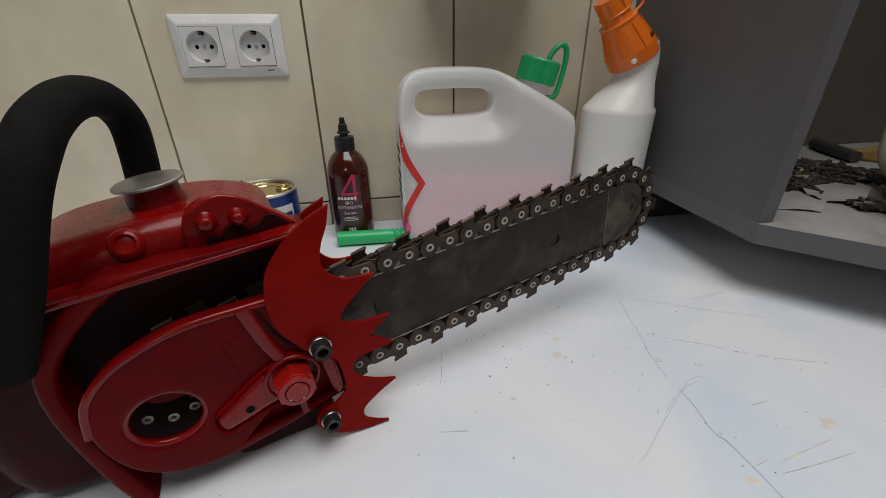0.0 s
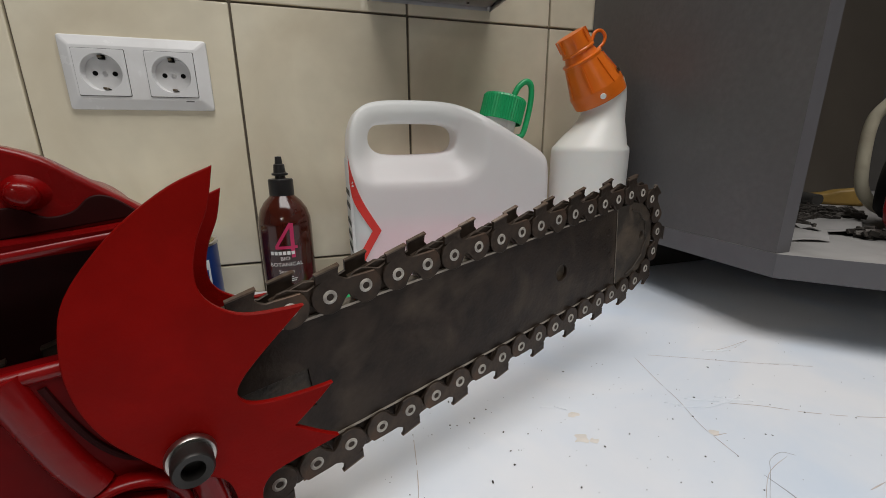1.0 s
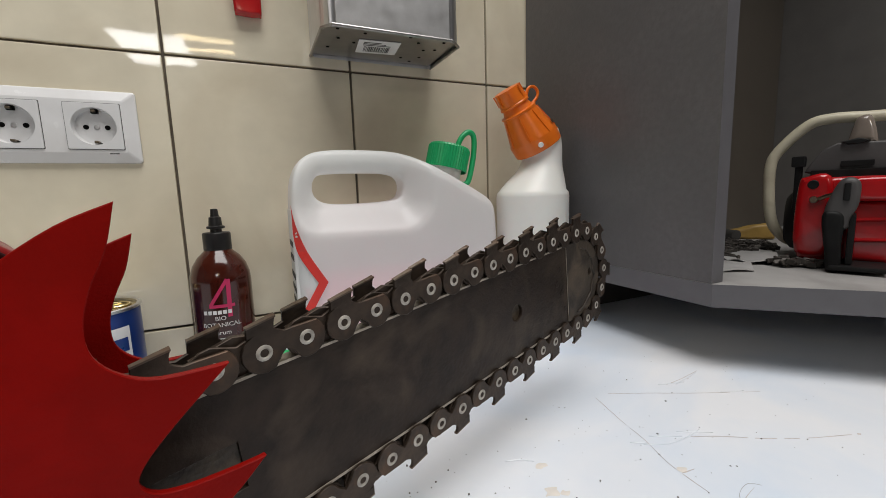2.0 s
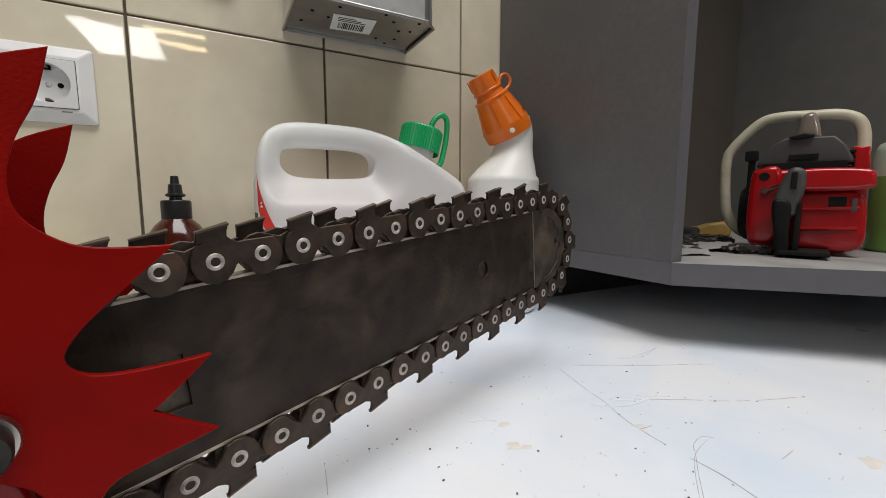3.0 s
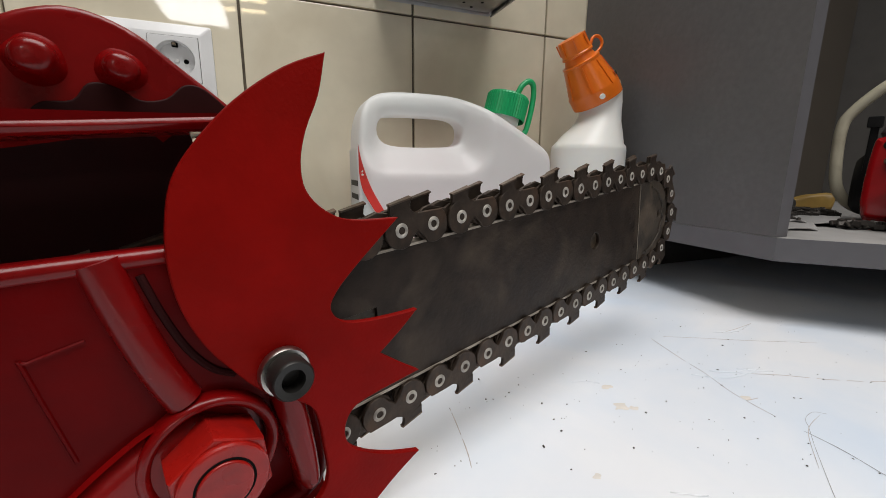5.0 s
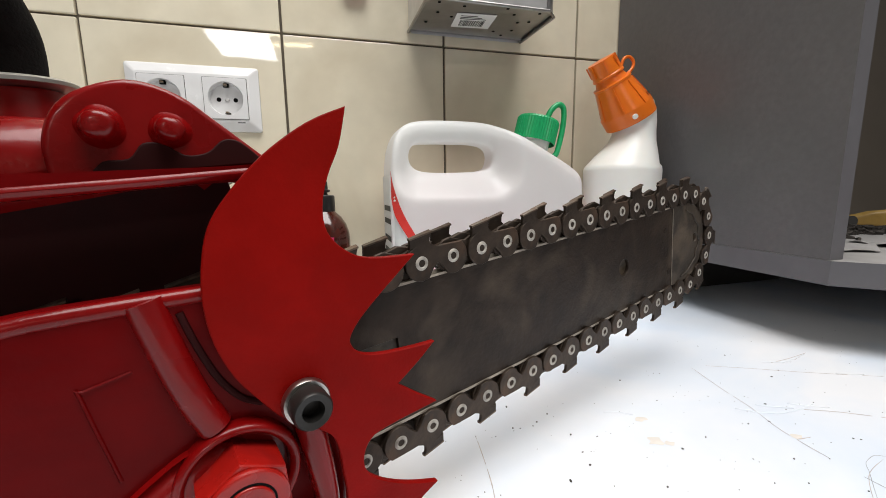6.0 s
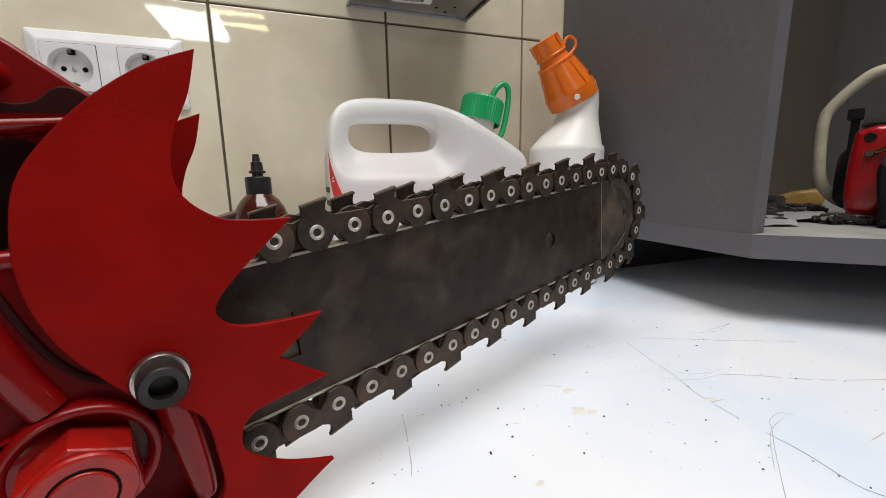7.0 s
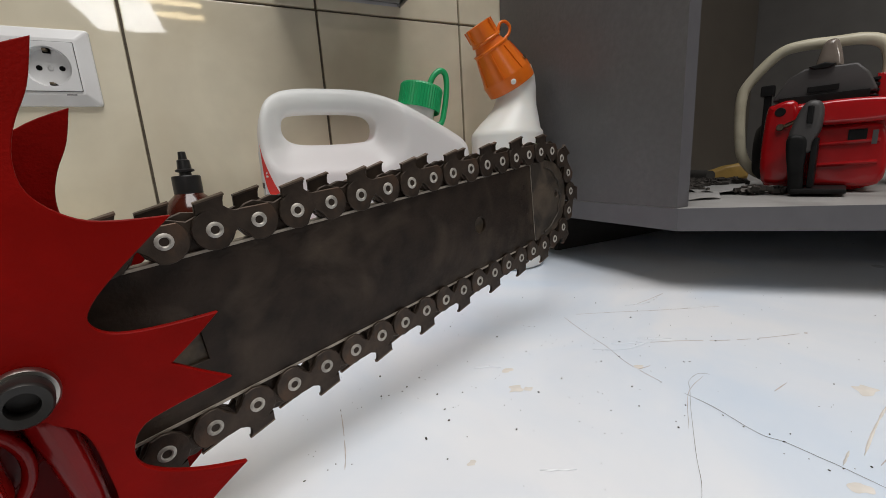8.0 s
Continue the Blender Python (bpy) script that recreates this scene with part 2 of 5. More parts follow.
def spline(points, sharp=(), per=6, closed=True):
    """Smooth run through points; corners stay at the sharp indices."""
    p = [Vector(q) for q in points]
    n = len(p)
    out = []
    for i in range(n if closed else n - 1):
        a, b = p[i], p[(i + 1) % n]
        pre = a if (i in sharp or (not closed and i == 0)) else p[i - 1]
        post = b if ((i + 1) % n in sharp or (not closed and i + 1 == n - 1)) else p[(i + 2) % n]
        for k in range(per):
            t = k / per
            out.append(0.5 * ((2 * a) + (b - pre) * t + (2 * pre - 5 * a + 4 * b - post) * t * t + (3 * a - pre - 3 * b + post) * t ** 3))
    if not closed:
        out.append(p[-1])
    return out


def oval(cx, cz, rx, rz, n=28, power=1.0):
    pts = []
    for k in range(n):
        c, s = math.cos(2 * math.pi * k / n), math.sin(2 * math.pi * k / n)
        pts.append((cx + rx * math.copysign(abs(c) ** power, c), cz + rz * math.copysign(abs(s) ** power, s)))
    return pts


def slab(outer, y0, y1, r=0.0005, holes=(), seg=3, back=True, front=True):
    """A plate with the outline outer in x and z, from y0 to y1, with its rims rounded by r, and holes through it."""
    b = bmesh.new()
    front_loops, back_loops = [], []
    for idx, loop in enumerate([outer, *holes]):
        p = [Vector((q[0], q[1])) for q in loop]
        area = sum(p[i].x * p[(i + 1) % len(p)].y - p[(i + 1) % len(p)].x * p[i].y for i in range(len(p)))
        if (area < 0) == (idx == 0):
            p.reverse()
        n = len(p)
        normals = []
        for i in range(n):
            d1, d2 = (p[i] - p[i - 1]), (p[(i + 1) % n] - p[i])
            d1 = d1.normalized() if d1.length > 1e-9 else Vector((0, 0))
            d2 = d2.normalized() if d2.length > 1e-9 else Vector((0, 0))
            d = d1 + d2
            d = d.normalized() if d.length > 1e-6 else d1
            normals.append(Vector((d.y, -d.x)))
        rings = []
        prof = []
        for k in range(seg + 1):
            a = math.pi / 2 * k / seg
            prof.append((y0 + r * (1 - math.sin(a)), r * (1 - math.cos(a))))
        prof = prof[::-1]
        prof2 = [(y1 - (y - y0), o) for y, o in prof[::-1]]
        for y, o in prof + prof2:
            rings.append([b.verts.new((p[i].x - normals[i].x * o, y, p[i].y - normals[i].y * o)) for i in range(n)])
        for q, w in zip(rings, rings[1:]):
            for i in range(n):
                j = (i + 1) % n
                b.faces.new((q[i], q[j], w[j], w[i]))
        front_loops.append(rings[0])
        back_loops.append(rings[-1])
    for loops, want in ((front_loops, front), (back_loops, back)):
        if not want:
            continue
        edges = []
        for lp in loops:
            for i in range(len(lp)):
                edges.append(b.edges.get((lp[i], lp[(i + 1) % len(lp)])))
        bmesh.ops.triangle_fill(b, use_beauty=True, use_dissolve=False, edges=edges)
    return b


def tube(points, r, n=14, per=6, closed=False, smooth_path=True, radii=None):
    """A round tube along a smooth path."""
    p = spline([Vector(q) for q in points], per=per, closed=closed) if smooth_path else [Vector(q) for q in points]
    b = bmesh.new()
    rings = []
    up = None
    for i, q in enumerate(p):
        d = ((p[(i + 1) % len(p)] if (closed or i + 1 < len(p)) else q) - (p[i - 1] if (closed or i) else q)).normalized()
        if up is None:
            up = d.orthogonal().normalized()
        up = (up - d * up.dot(d)).normalized()
        side = d.cross(up)
        rad = r if radii is None else radii[0] + (radii[1] - radii[0]) * i / (len(p) - 1)
        rings.append([b.verts.new(q + rad * (math.cos(2 * math.pi * k / n) * up + math.sin(2 * math.pi * k / n) * side)) for k in range(n)])
    for q, w in zip(rings, rings[1:] + ([rings[0]] if closed else [])):
        for k in range(n):
            j = (k + 1) % n
            b.faces.new((q[k], q[j], w[j], w[k]))
    if not closed:
        b.faces.new(rings[0][::-1])
        b.faces.new(rings[-1])
    return b


def lettering(text, size, extrude=0.0):
    """Flat letters in x and z, centred, as a bmesh."""
    cu = bpy.data.curves.new("letters", "FONT")
    cu.body, cu.size, cu.align_x, cu.align_y, cu.resolution_u = text, size, "CENTER", "CENTER", 2
    ob = bpy.data.objects.new("letters", cu)
    scene.collection.objects.link(ob)
    bpy.context.view_layer.update()
    me = bpy.data.meshes.new_from_object(ob.evaluated_get(bpy.context.evaluated_depsgraph_get()))
    bpy.data.objects.remove(ob)
    bpy.data.curves.remove(cu)
    b = bmesh.new()
    b.from_mesh(me)
    bpy.data.meshes.remove(me)
    bmesh.ops.transform(b, matrix=Matrix.Rotation(radians(90), 4, "X"), verts=b.verts)
    return b


def remeshed(b, voxel):
    """The same solid with an even mesh of small faces, ready to be bent."""
    me = bpy.data.meshes.new("even")
    bmesh.ops.recalc_face_normals(b, faces=b.faces)
    b.to_mesh(me)
    b.free()
    ob = bpy.data.objects.new("even", me)
    scene.collection.objects.link(ob)
    md = ob.modifiers.new("even", "REMESH")
    md.mode, md.voxel_size = "VOXEL", voxel
    bpy.context.view_layer.update()
    out = bpy.data.meshes.new_from_object(ob.evaluated_get(bpy.context.evaluated_depsgraph_get()))
    bpy.data.objects.remove(ob)
    bpy.data.meshes.remove(me)
    b = bmesh.new()
    b.from_mesh(out)
    bpy.data.meshes.remove(out)
    return b


def raised(b, z):
    bmesh.ops.translate(b, vec=(0, 0, z), verts=b.verts)
    return b


def wrap(b, r, turn=0.0):
    """Bends a flat drawing in x and z round an upright cylinder of radius r."""
    for v in b.verts:
        a = v.co.x / r + turn
        v.co = Vector((r * math.sin(a), -r * math.cos(a), v.co.z))
    return b


def fine_rect(w, h, cx=0.0, cz=0.0, nx=10):
    b = bmesh.new()
    bmesh.ops.create_grid(b, x_segments=nx, y_segments=1, size=0.5, matrix=Matrix.Translation((cx, 0, cz)) @ Matrix.Rotation(radians(90), 4, "X") @ Matrix.Diagonal((w, h, 1, 1)))
    return b


# ---------------------------------------------------------------- the room
DESK = 0.006
wall = part("wall_north", box(-2.0, 1.5, 0.0045, 0.14, -0.75, 1.85), M_GROUT, label="cream tiled wall with brown-grey grout joints", smooth=0)
tagged(wall, category="wall", kind="structure")
# room shell out of view, added to close the space and limit bounce
for nm, b in (("wall_east", box(1.32, 1.44, -5.6, 0.0045, -0.75, 1.85)), ("wall_west", box(-2.14, -2.0, -5.6, 0.0045, -0.75, 1.85)),
              ("wall_south", box(-2.14, 1.44, -5.74, -5.6, -0.75, 1.85))):
    tagged(part(nm, b, M_PLASTER, smooth=0), "grey room wall out of view, toned to limit bounced light", "wall", kind="structure")
tagged(part("ceiling", box(-2.14, 1.44, -5.74, 0.14, 1.85, 1.95), M_PLASTER, smooth=0), "grey ceiling out of view, toned to limit bounced light", "ceiling", kind="structure")
tagged(part("floor", box(-2.14, 1.44, -5.74, 0.14, -0.85, -0.75), M_FLOOR, smooth=0), "dark grey floor out of view below the workbench", "floor", kind="structure")


# ---------------------------------------------------------------- workbench
def workbench():
    t = thing("workbench", pose(0, 0, 0), "workbench topped with a scratched white plastic sheet", "workbench")
    part("worktop", box(-1.6, 1.3, -0.80, -0.001, DESK - 0.035, DESK, 0.003), M_DESK, t, "white scratched plastic worktop")
    for x in (-1.55, 1.2):
        for y in (-0.75, -0.06):
            part("leg", box(x, x + 0.05, y, y + 0.05, -0.75, DESK - 0.036, 0.002), M_CAB, t)
    return t


workbench()


# ---------------------------------------------------------------- corner cabinet
def corner_cabinet():
    t = thing("corner_cabinet", pose(0.643, -0.298, 0.07), "open grey melamine corner cabinet hung just above the worktop", "cabinet")
    ox, oy, oz = 0.643, -0.298, 0.07

    def plan(points, z0, z1, inset=0.0006):
        b = slab(points, -z1, -z0, inset, seg=2)
        bmesh.ops.transform(b, matrix=Matrix.Rotation(radians(-90), 4, "X") , verts=b.verts)
        for v in b.verts:
            v.co = Vector((v.co.x, -v.co.y, -v.co.z))
        return b
    b = bmesh.new()
    poly = [(0.643, -0.002), (0.643, -0.298), (0.990, -0.645), (1.318, -0.645), (1.318, -0.002)]
    lo = [b.verts.new((x - ox, y - oy, 0.0)) for x, y in poly]
    hi = [b.verts.new((x - ox, y - oy, 0.0225)) for x, y in poly]
    b.faces.new(lo[::-1])
    b.faces.new(hi)
    for i in range(5):
        f = b.faces.new((lo[i], lo[(i + 1) % 5], hi[(i + 1) % 5], hi[i]))
        f.material_index = 1
    part("bottom_board", b, [M_SHELF, M_CABEDGE], t, "dusty grey bottom board with banded edge", smooth=0)
    b = bmesh.new()
    side = [(0.6435, -0.003), (0.6435, -0.2965), (0.6605, -0.2965), (0.6605, -0.003)]
    lo = [b.verts.new((x - ox, y - oy, 0.0228)) for x, y in side]
    hi = [b.verts.new((x - ox, y - oy, 1.12)) for x, y in side]
    b.faces.new(lo[::-1])
    b.faces.new(hi)
    for i in range(4):
        f = b.faces.new((lo[i], lo[(i + 1) % 4], hi[(i + 1) % 4], hi[i]))
        f.material_index = 1 if i == 1 else 0
    part("side_panel", b, [M_CAB, M_CABEDGE], t, smooth=0)
    part("back_panel", box(0.662 - ox, 1.30 - ox, -0.012 - oy, -0.003 - oy, 0.0235, 1.12), M_BACKB, t, smooth=0)
    part("back_panel", box(1.302 - ox, 1.316 - ox, -0.642 - oy, -0.003 - oy, 0.0235, 1.12), M_BACKE, t, smooth=0)
    b = bmesh.new()
    lo = [b.verts.new((x - ox, y - oy, 1.121)) for x, y in poly]
    hi = [b.verts.new((x - ox, y - oy, 1.14)) for x, y in poly]
    b.faces.new(lo[::-1])
    b.faces.new(hi)
    for i in range(5):
        b.faces.new((lo[i], lo[(i + 1) % 5], hi[(i + 1) % 5], hi[i]))
    part("top_board", b, M_CAB, t, smooth=0)
    # dark box added under the bottom board to stand for the shade there
    part("gap_fill", box(0.690 - ox, 1.29 - ox, -0.075 - oy, -0.006 - oy, DESK - oz + 0.0002, -0.0005), M_BLACK, t, "dark box added for the shaded gap under the cabinet", smooth=0)
    return t


corner_cabinet()



# ---------------------------------------------------------------- the chainsaw on the bench
SAW_EYE = Vector((0.40538, -0.31758, 0.10713))
yaw_, inc_ = radians(19.3), radians(5.8)
AU = Vector((math.cos(yaw_) * math.cos(inc_), math.sin(yaw_) * math.cos(inc_), math.sin(inc_)))
AV = Vector((-math.sin(yaw_), math.cos(yaw_), 0))
AW = AU.cross(AV)
SAW = Matrix(((AU.x, AV.x, AW.x, SAW_EYE.x), (AU.y, AV.y, AW.y, SAW_EYE.y), (AU.z, AV.z, AW.z, SAW_EYE.z), (0, 0, 0, 1)))
FANG = [(-.1925, .0995), (-.2045, .0953), (-.218, .0870), (-.229, .077), (-.2355, .0685), (-.239, .058), (-.2405, .048), (-.240, .037), (-.237, .026), (-.232, .0165),
        (-.2265, .008), (-.2185, .001), (-.2128, -.006), (-.2118, -.02), (-.2130, -.034), (-.2230, -.0425), (-.2345, -.0465), (-.2375, -.0535), (-.2350, -.0615), (-.2255, -.072), (-.209, -.0785),
        (-.1895, -.0805), (-.200, -.0735), (-.2055, -.0665), (-.2040, -.0575), (-.1915, -.0485), (-.1775, -.0415),
        (-.189, -.0360), (-.198, -.0300), (-.2035, -.0240), (-.2045, -.0180), (-.2015, -.0120), (-.195, -.0095), (-.1740, -.0078),
        (-.1815, -.0015), (-.1885, .0050), (-.180, .0105), (-.1722, .0160), (-.190, .0178), (-.1995, .0205), (-.203, .0255), (-.2005, .0305), (-.194, .0365), (-.185, .0435), (-.1765, .0500),
        (-.1925, .0520), (-.200, .0560), (-.2045, .0625), (-.2045, .0705), (-.2015, .0790), (-.1965, .0880)]
SHARP = (0, 21, 26, 33, 35, 37, 44)
PITCH = 0.0167
RISE, MID, NOSE_U, FIRST = 0.0368, 0.0025, 0.081, -0.1600


def chain_spot(s):
    """A point on the chain's loop and its heading, s metres from the first top rivet."""
    top = NOSE_U - FIRST
    arc = math.pi * RISE
    if s <= top:
        return FIRST + s, MID + RISE, 0.0
    if s <= top + arc:
        a = (s - top) / RISE
        return NOSE_U + RISE * math.sin(a), MID + RISE * math.cos(a), -a
    u = NOSE_U - (s - top - arc)
    sag = 0.0022 * max(0.0, min(1.0, (NOSE_U - u) / 0.24))
    return u, MID - RISE - sag, -math.pi


def link_plate(y0, y1, tooth, inward):
    """A figure-of-eight side plate over two rivets; tooth 1 or 2: which rivet carries a hooked cutter."""
    r = 0.0080
    pts = [(r * math.cos(radians(-65 - 26 * k)), r * math.sin(radians(-65 - 26 * k))) for k in range(9)]
    cut = [(-0.0052, 0.0066), (-0.0048, 0.0110), (0.0062, 0.0128), (0.0053, 0.0104), (0.0050, 0.0084), (0.0062, 0.0072)]
    if tooth == 1:
        pts += cut + [(0.0086, 0.0060), (0.0116, 0.0062)]
    elif tooth == 2:
        pts += [(0.0040, 0.0066), (0.0076, 0.0054)] + [(PITCH + x, z) for x, z in cut]
    else:
        pts += [(0.0045, 0.0066), (0.0084, 0.0052), (0.0124, 0.0066)]
    pts += [(PITCH + r * math.cos(radians(50 - 18 * k)), r * math.sin(radians(50 - 18 * k))) for k in range(10) if tooth != 2 or k > 1]
    pts += [(0.0110, -0.0036), (PITCH / 2, -0.0012), (0.0058, -0.0036)]
    b = slab(pts, y0, y1, 0.0003, seg=1)
    if tooth:
        dx = 0.0 if tooth == 1 else PITCH
        x0, x1, z0, z1 = dx - 0.0048, dx + 0.0062, 0.0109, 0.0127
        ya, yb = (y0 - 0.00002, y1 + 0.0004) if inward > 0 else (y0 - 0.0004, y1 + 0.00002)
        t = bmesh.new()
        v = [t.verts.new(c) for c in ((x0, ya, z0 - 0.0005), (x1, ya, z1 - 0.0005), (x1, yb, z1 - 0.0005), (x0, yb, z0 - 0.0005),
                                      (x0, ya, z0 + 0.0002), (x1, ya, z1 + 0.0002), (x1, yb, z1 + 0.0008), (x0, yb, z0 + 0.0004))]
        for f in ((0, 3, 2, 1), (4, 5, 6, 7), (0, 1, 5, 4), (1, 2, 6, 5), (2, 3, 7, 6), (3, 0, 4, 7)):
            t.faces.new([v[i] for i in f]).material_index = 1
        merge(b, t)
    return b


def ring_rivet():
    b = revolve([(0.0016, -0.0006), (0.0016, 0.0004), (0.0020, 0.0007), (0.0027, 0.0005), (0.0031, 0.0002), (0.0031, 0.0)], 18)
    merge(b, revolve([(0.0, -0.0003), (0.0016, -0.0004)], 12))
    for f in b.faces:
        if max(math.hypot(v.co.x, v.co.y) for v in f.verts) < 0.0018 and max(v.co.z for v in f.verts) < 0.0001:
            f.material_index = 1
    bmesh.ops.transform(b, matrix=Matrix.Rotation(radians(90), 4, "X"), verts=b.verts)
    return b


def sharing(name, mesh, parent, m):
    ob = new(name, mesh)
    ob.parent = parent
    ob.matrix_basis = m
    return ob


def cap_screw(parent, u, v, w, r=0.0082):
    s = part("cap_screw", revolve([(0.0, 0.0042), (r * 0.53, 0.0042), (r * 0.56, 0.0088), (r * 0.90, 0.0092), (r, 0.0084), (r, 0.0030), (0.0, 0.0030)], 30), M_BOLT, parent,
             "black socket-head cap screw", Matrix.Translation((u, v, w)) @ Matrix.Rotation(radians(90), 4, "X"))
    part("washer", revolve([(r * 0.6, 0.0), (r * 1.17, 0.0), (r * 1.22, 0.0006), (r * 1.22, 0.0022), (r * 1.15, 0.0029), (r * 0.6, 0.0029)], 30), M_ZINC, s, "worn zinc washer")
    return s


def hexagon(r, turn=0.0):
    return [(r * math.cos(radians(60 * k + turn)), r * math.sin(radians(60 * k + turn))) for k in range(6)]


def chainsaw():
    t = thing("chainsaw", SAW, "vintage red chainsaw with dark bar and spiked bumper plate", "chainsaw")
    # guide bar and its nose
    lo_w, hi_w = -0.0285, 0.0322
    b = slab([(-0.300, lo_w), (-0.300, hi_w), (0.0595, hi_w), (0.0595, lo_w)], -0.0030, 0.0030, 0.0005, holes=[oval(-0.004, 0.001, 0.0056, 0.0056, 20), [(-0.260, -0.0092), (-0.1745, -0.0092), (-0.1745, 0.0098), (-0.260, 0.0098)]])
    bar = part("guide_bar", b, M_BAR, t, "dark worn steel guide bar", smooth=30)
    for z in (lo_w - 0.0001, hi_w + 0.0001):
        part("bar_rail", box(-0.300, 0.059, -0.0034, 0.0034, z - 0.0007, z + 0.0004), M_BAREDGE, bar, "bright worn rail edge")
    mid, half = (lo_w + hi_w) / 2, (hi_w - lo_w) / 2
    nose = [(0.0599, lo_w), (0.0599, hi_w)] + [(NOSE_U + 0.0305 * math.sin(radians(a)), mid + half * math.cos(radians(a))) for a in range(0, 181, 9)]
    part("bar_nose", slab(nose, -0.0034, 0.0034, 0.0007, holes=[oval(0.0960, 0.003, 0.0030, 0.0036, 16)]), M_NOSE, bar, "scuffed steel nose piece")
    part("joint_edge", box(0.0596, 0.0600, -0.0036, -0.0031, lo_w + 0.001, hi_w - 0.001), M_BAREDGE, bar, "bright worn joint of the nose")
    rim = [(NOSE_U - 0.010 + 0.033 * math.sin(radians(a)) * (0.92 + 0.05 * math.sin(a * 0.21)), -0.0038, mid + 0.026 * math.cos(radians(a))) for a in range(15, 176, 10)]
    part("weld_seam", tube(rim, 0.0006, 6, 2), M_NOSE, bar, "uneven seam on the nose")
    for u, w in ((0.050, 0.016), (0.052, -0.002), (0.056, -0.016), (0.046, 0.006)):
        part("nose_rivet", revolve([(0.0, 0.0003), (0.0022, 0.0002), (0.0024, 0.0)], 14), M_BAR, bar, m=Matrix.Translation((u, -0.0031, w)) @ Matrix.Rotation(radians(90), 4, "X"))
    # brown disc added inside the bar's hole in place of its shade
    part("hole_disc", revolve([(0.0, 0.0006), (0.0040, 0.0006), (0.0057, 0.0014), (0.0057, -0.0004), (0.0, -0.0004)], 20), M_SLOT, bar, "dark brown disc added to keep the hole dark", Matrix.Translation((-0.004, 0.0006, 0.001)) @ Matrix.Rotation(radians(90), 4, "X"))
    part("mount_slot_plate", box(-0.262, -0.172, -0.0012, 0.0012, -0.0110, 0.0115), M_SLOT, bar, "greasy brown plate inside the mounting slot")
    # chain loop
    total = (NOSE_U - FIRST) + math.pi * RISE + (NOSE_U + 0.30)
    before = 8
    count = int(total / PITCH)
    drive = bmesh.new()
    spots = []
    for k in range(-before, count):
        spots.append((k, *chain_spot(k * PITCH)))
    for (k, u, w, a), (_, u2, w2, a2) in zip(spots, spots[1:]):
        if k % 2:
            d = slab([(-0.006, -0.004), (0.002, -0.0125), (PITCH - 0.004, -0.0125), (PITCH + 0.006, -0.004), (PITCH + 0.006, 0.005), (PITCH / 2, 0.0085), (-0.006, 0.005)], -0.0014, 0.0014, 0.0002, seg=1)
            head = math.atan2(w2 - w, u2 - u)
            merge(drive, d, Matrix.Translation((u, 0, w)) @ Matrix.Rotation(-head, 4, "Y"))
    chain = part("chain", drive, M_LINK, t, "oily brown steel saw chain", smooth=25)
    near_mesh = link_mesh("link", link_plate(-0.0052, -0.0034, 1, 1), [M_LINK, M_TOOTH], 30)
    far_mesh = link_mesh("link", link_plate(0.0034, 0.0052, 2, -1), [M_LINK, M_TOOTH], 30)
    tie_mesh = link_mesh("link", link_plate(-0.0032, -0.0016, 0, 1), [M_LINK, M_TOOTH], 30)
    rivet_mesh = link_mesh("rivet", ring_rivet(), [M_RIVET, M_SLOT], 40)
    meshes = [o.data for o in (near_mesh, far_mesh, tie_mesh, rivet_mesh)]
    for o in (near_mesh, far_mesh, tie_mesh, rivet_mesh):
        bpy.data.objects.remove(o)
    rng = random.Random(4)
    for (k, u, w, a), (_, u2, w2, a2) in zip(spots, spots[1:]):
        head = math.atan2(w2 - w, u2 - u)
        m = Matrix.Translation((u, 0, w)) @ Matrix.Rotation(-head + radians(rng.uniform(-1.5, 1.5)), 4, "Y")
        if k % 2 == 0:
            sharing("link", meshes[0], chain, m)
            sharing("link", meshes[1], chain, m)
        else:
            sharing("link", meshes[2], chain, m)
    for k, u, w, a in spots:
        sharing("rivet", meshes[3], chain, Matrix.Translation((u, -0.0051, w)) @ Matrix.Rotation(rng.uniform(0, 6), 4, "Y"))
    # spiked bumper plates
    outline = spline(FANG, SHARP, 4)
    front = slab(outline, -0.0285, -0.0260, 0.0003, seg=1)
    for v in front.verts:
        v.co.y += max(0, -.178 - v.co.x) * 0.08 + max(0, v.co.z - .05) * 0.06
    part("bumper_spike", front, M_FANG, t, "flat red plate with sharp spikes", smooth=25)
    part("bumper_spike", slab(outline, 0.0200, 0.0225, 0.0003, seg=1), M_FANG, t, "flat red plate with sharp spikes", smooth=25, m=Matrix.Translation((0.0060, 0, -0.0115)))
    cap_screw(t, -0.2200, -0.0262, 0.0125, 0.0060)
    cap_screw(t, -0.2285, -0.0250, -0.0520, 0.0058)
    for u, w in ((-0.2200, 0.0125), (-0.2285, -0.0520)):
        part("spacer", slab(oval(u, w, 0.0065, 0.0065, 20), -0.0238, -0.0120, 0.0005), M_REDCOVER, t)
    # clutch cover
    cov = [(-.230, .0515), (-.257, .0535), (-.282, .0545), (-.304, .0505), (-.323, .0425), (-.337, .029), (-.3435, .009), (-.3425, -.013), (-.335, -.032), (-.319, -.0455),
           (-.293, -.0515), (-.264, -.0500), (-.240, -.0470), (-.224, -.0440), (-.2095, -.036), (-.2092, .005), (-.2130, .035)]
    co = spline(cov, (0, 13), 4)
    eye = oval(-.3105, -.0020, .0198, .0192, 32)
    pocket_a = [(-.280, -.0440), (-.2440, -.0410), (-.2440, -.0240), (-.258, -.0270)]
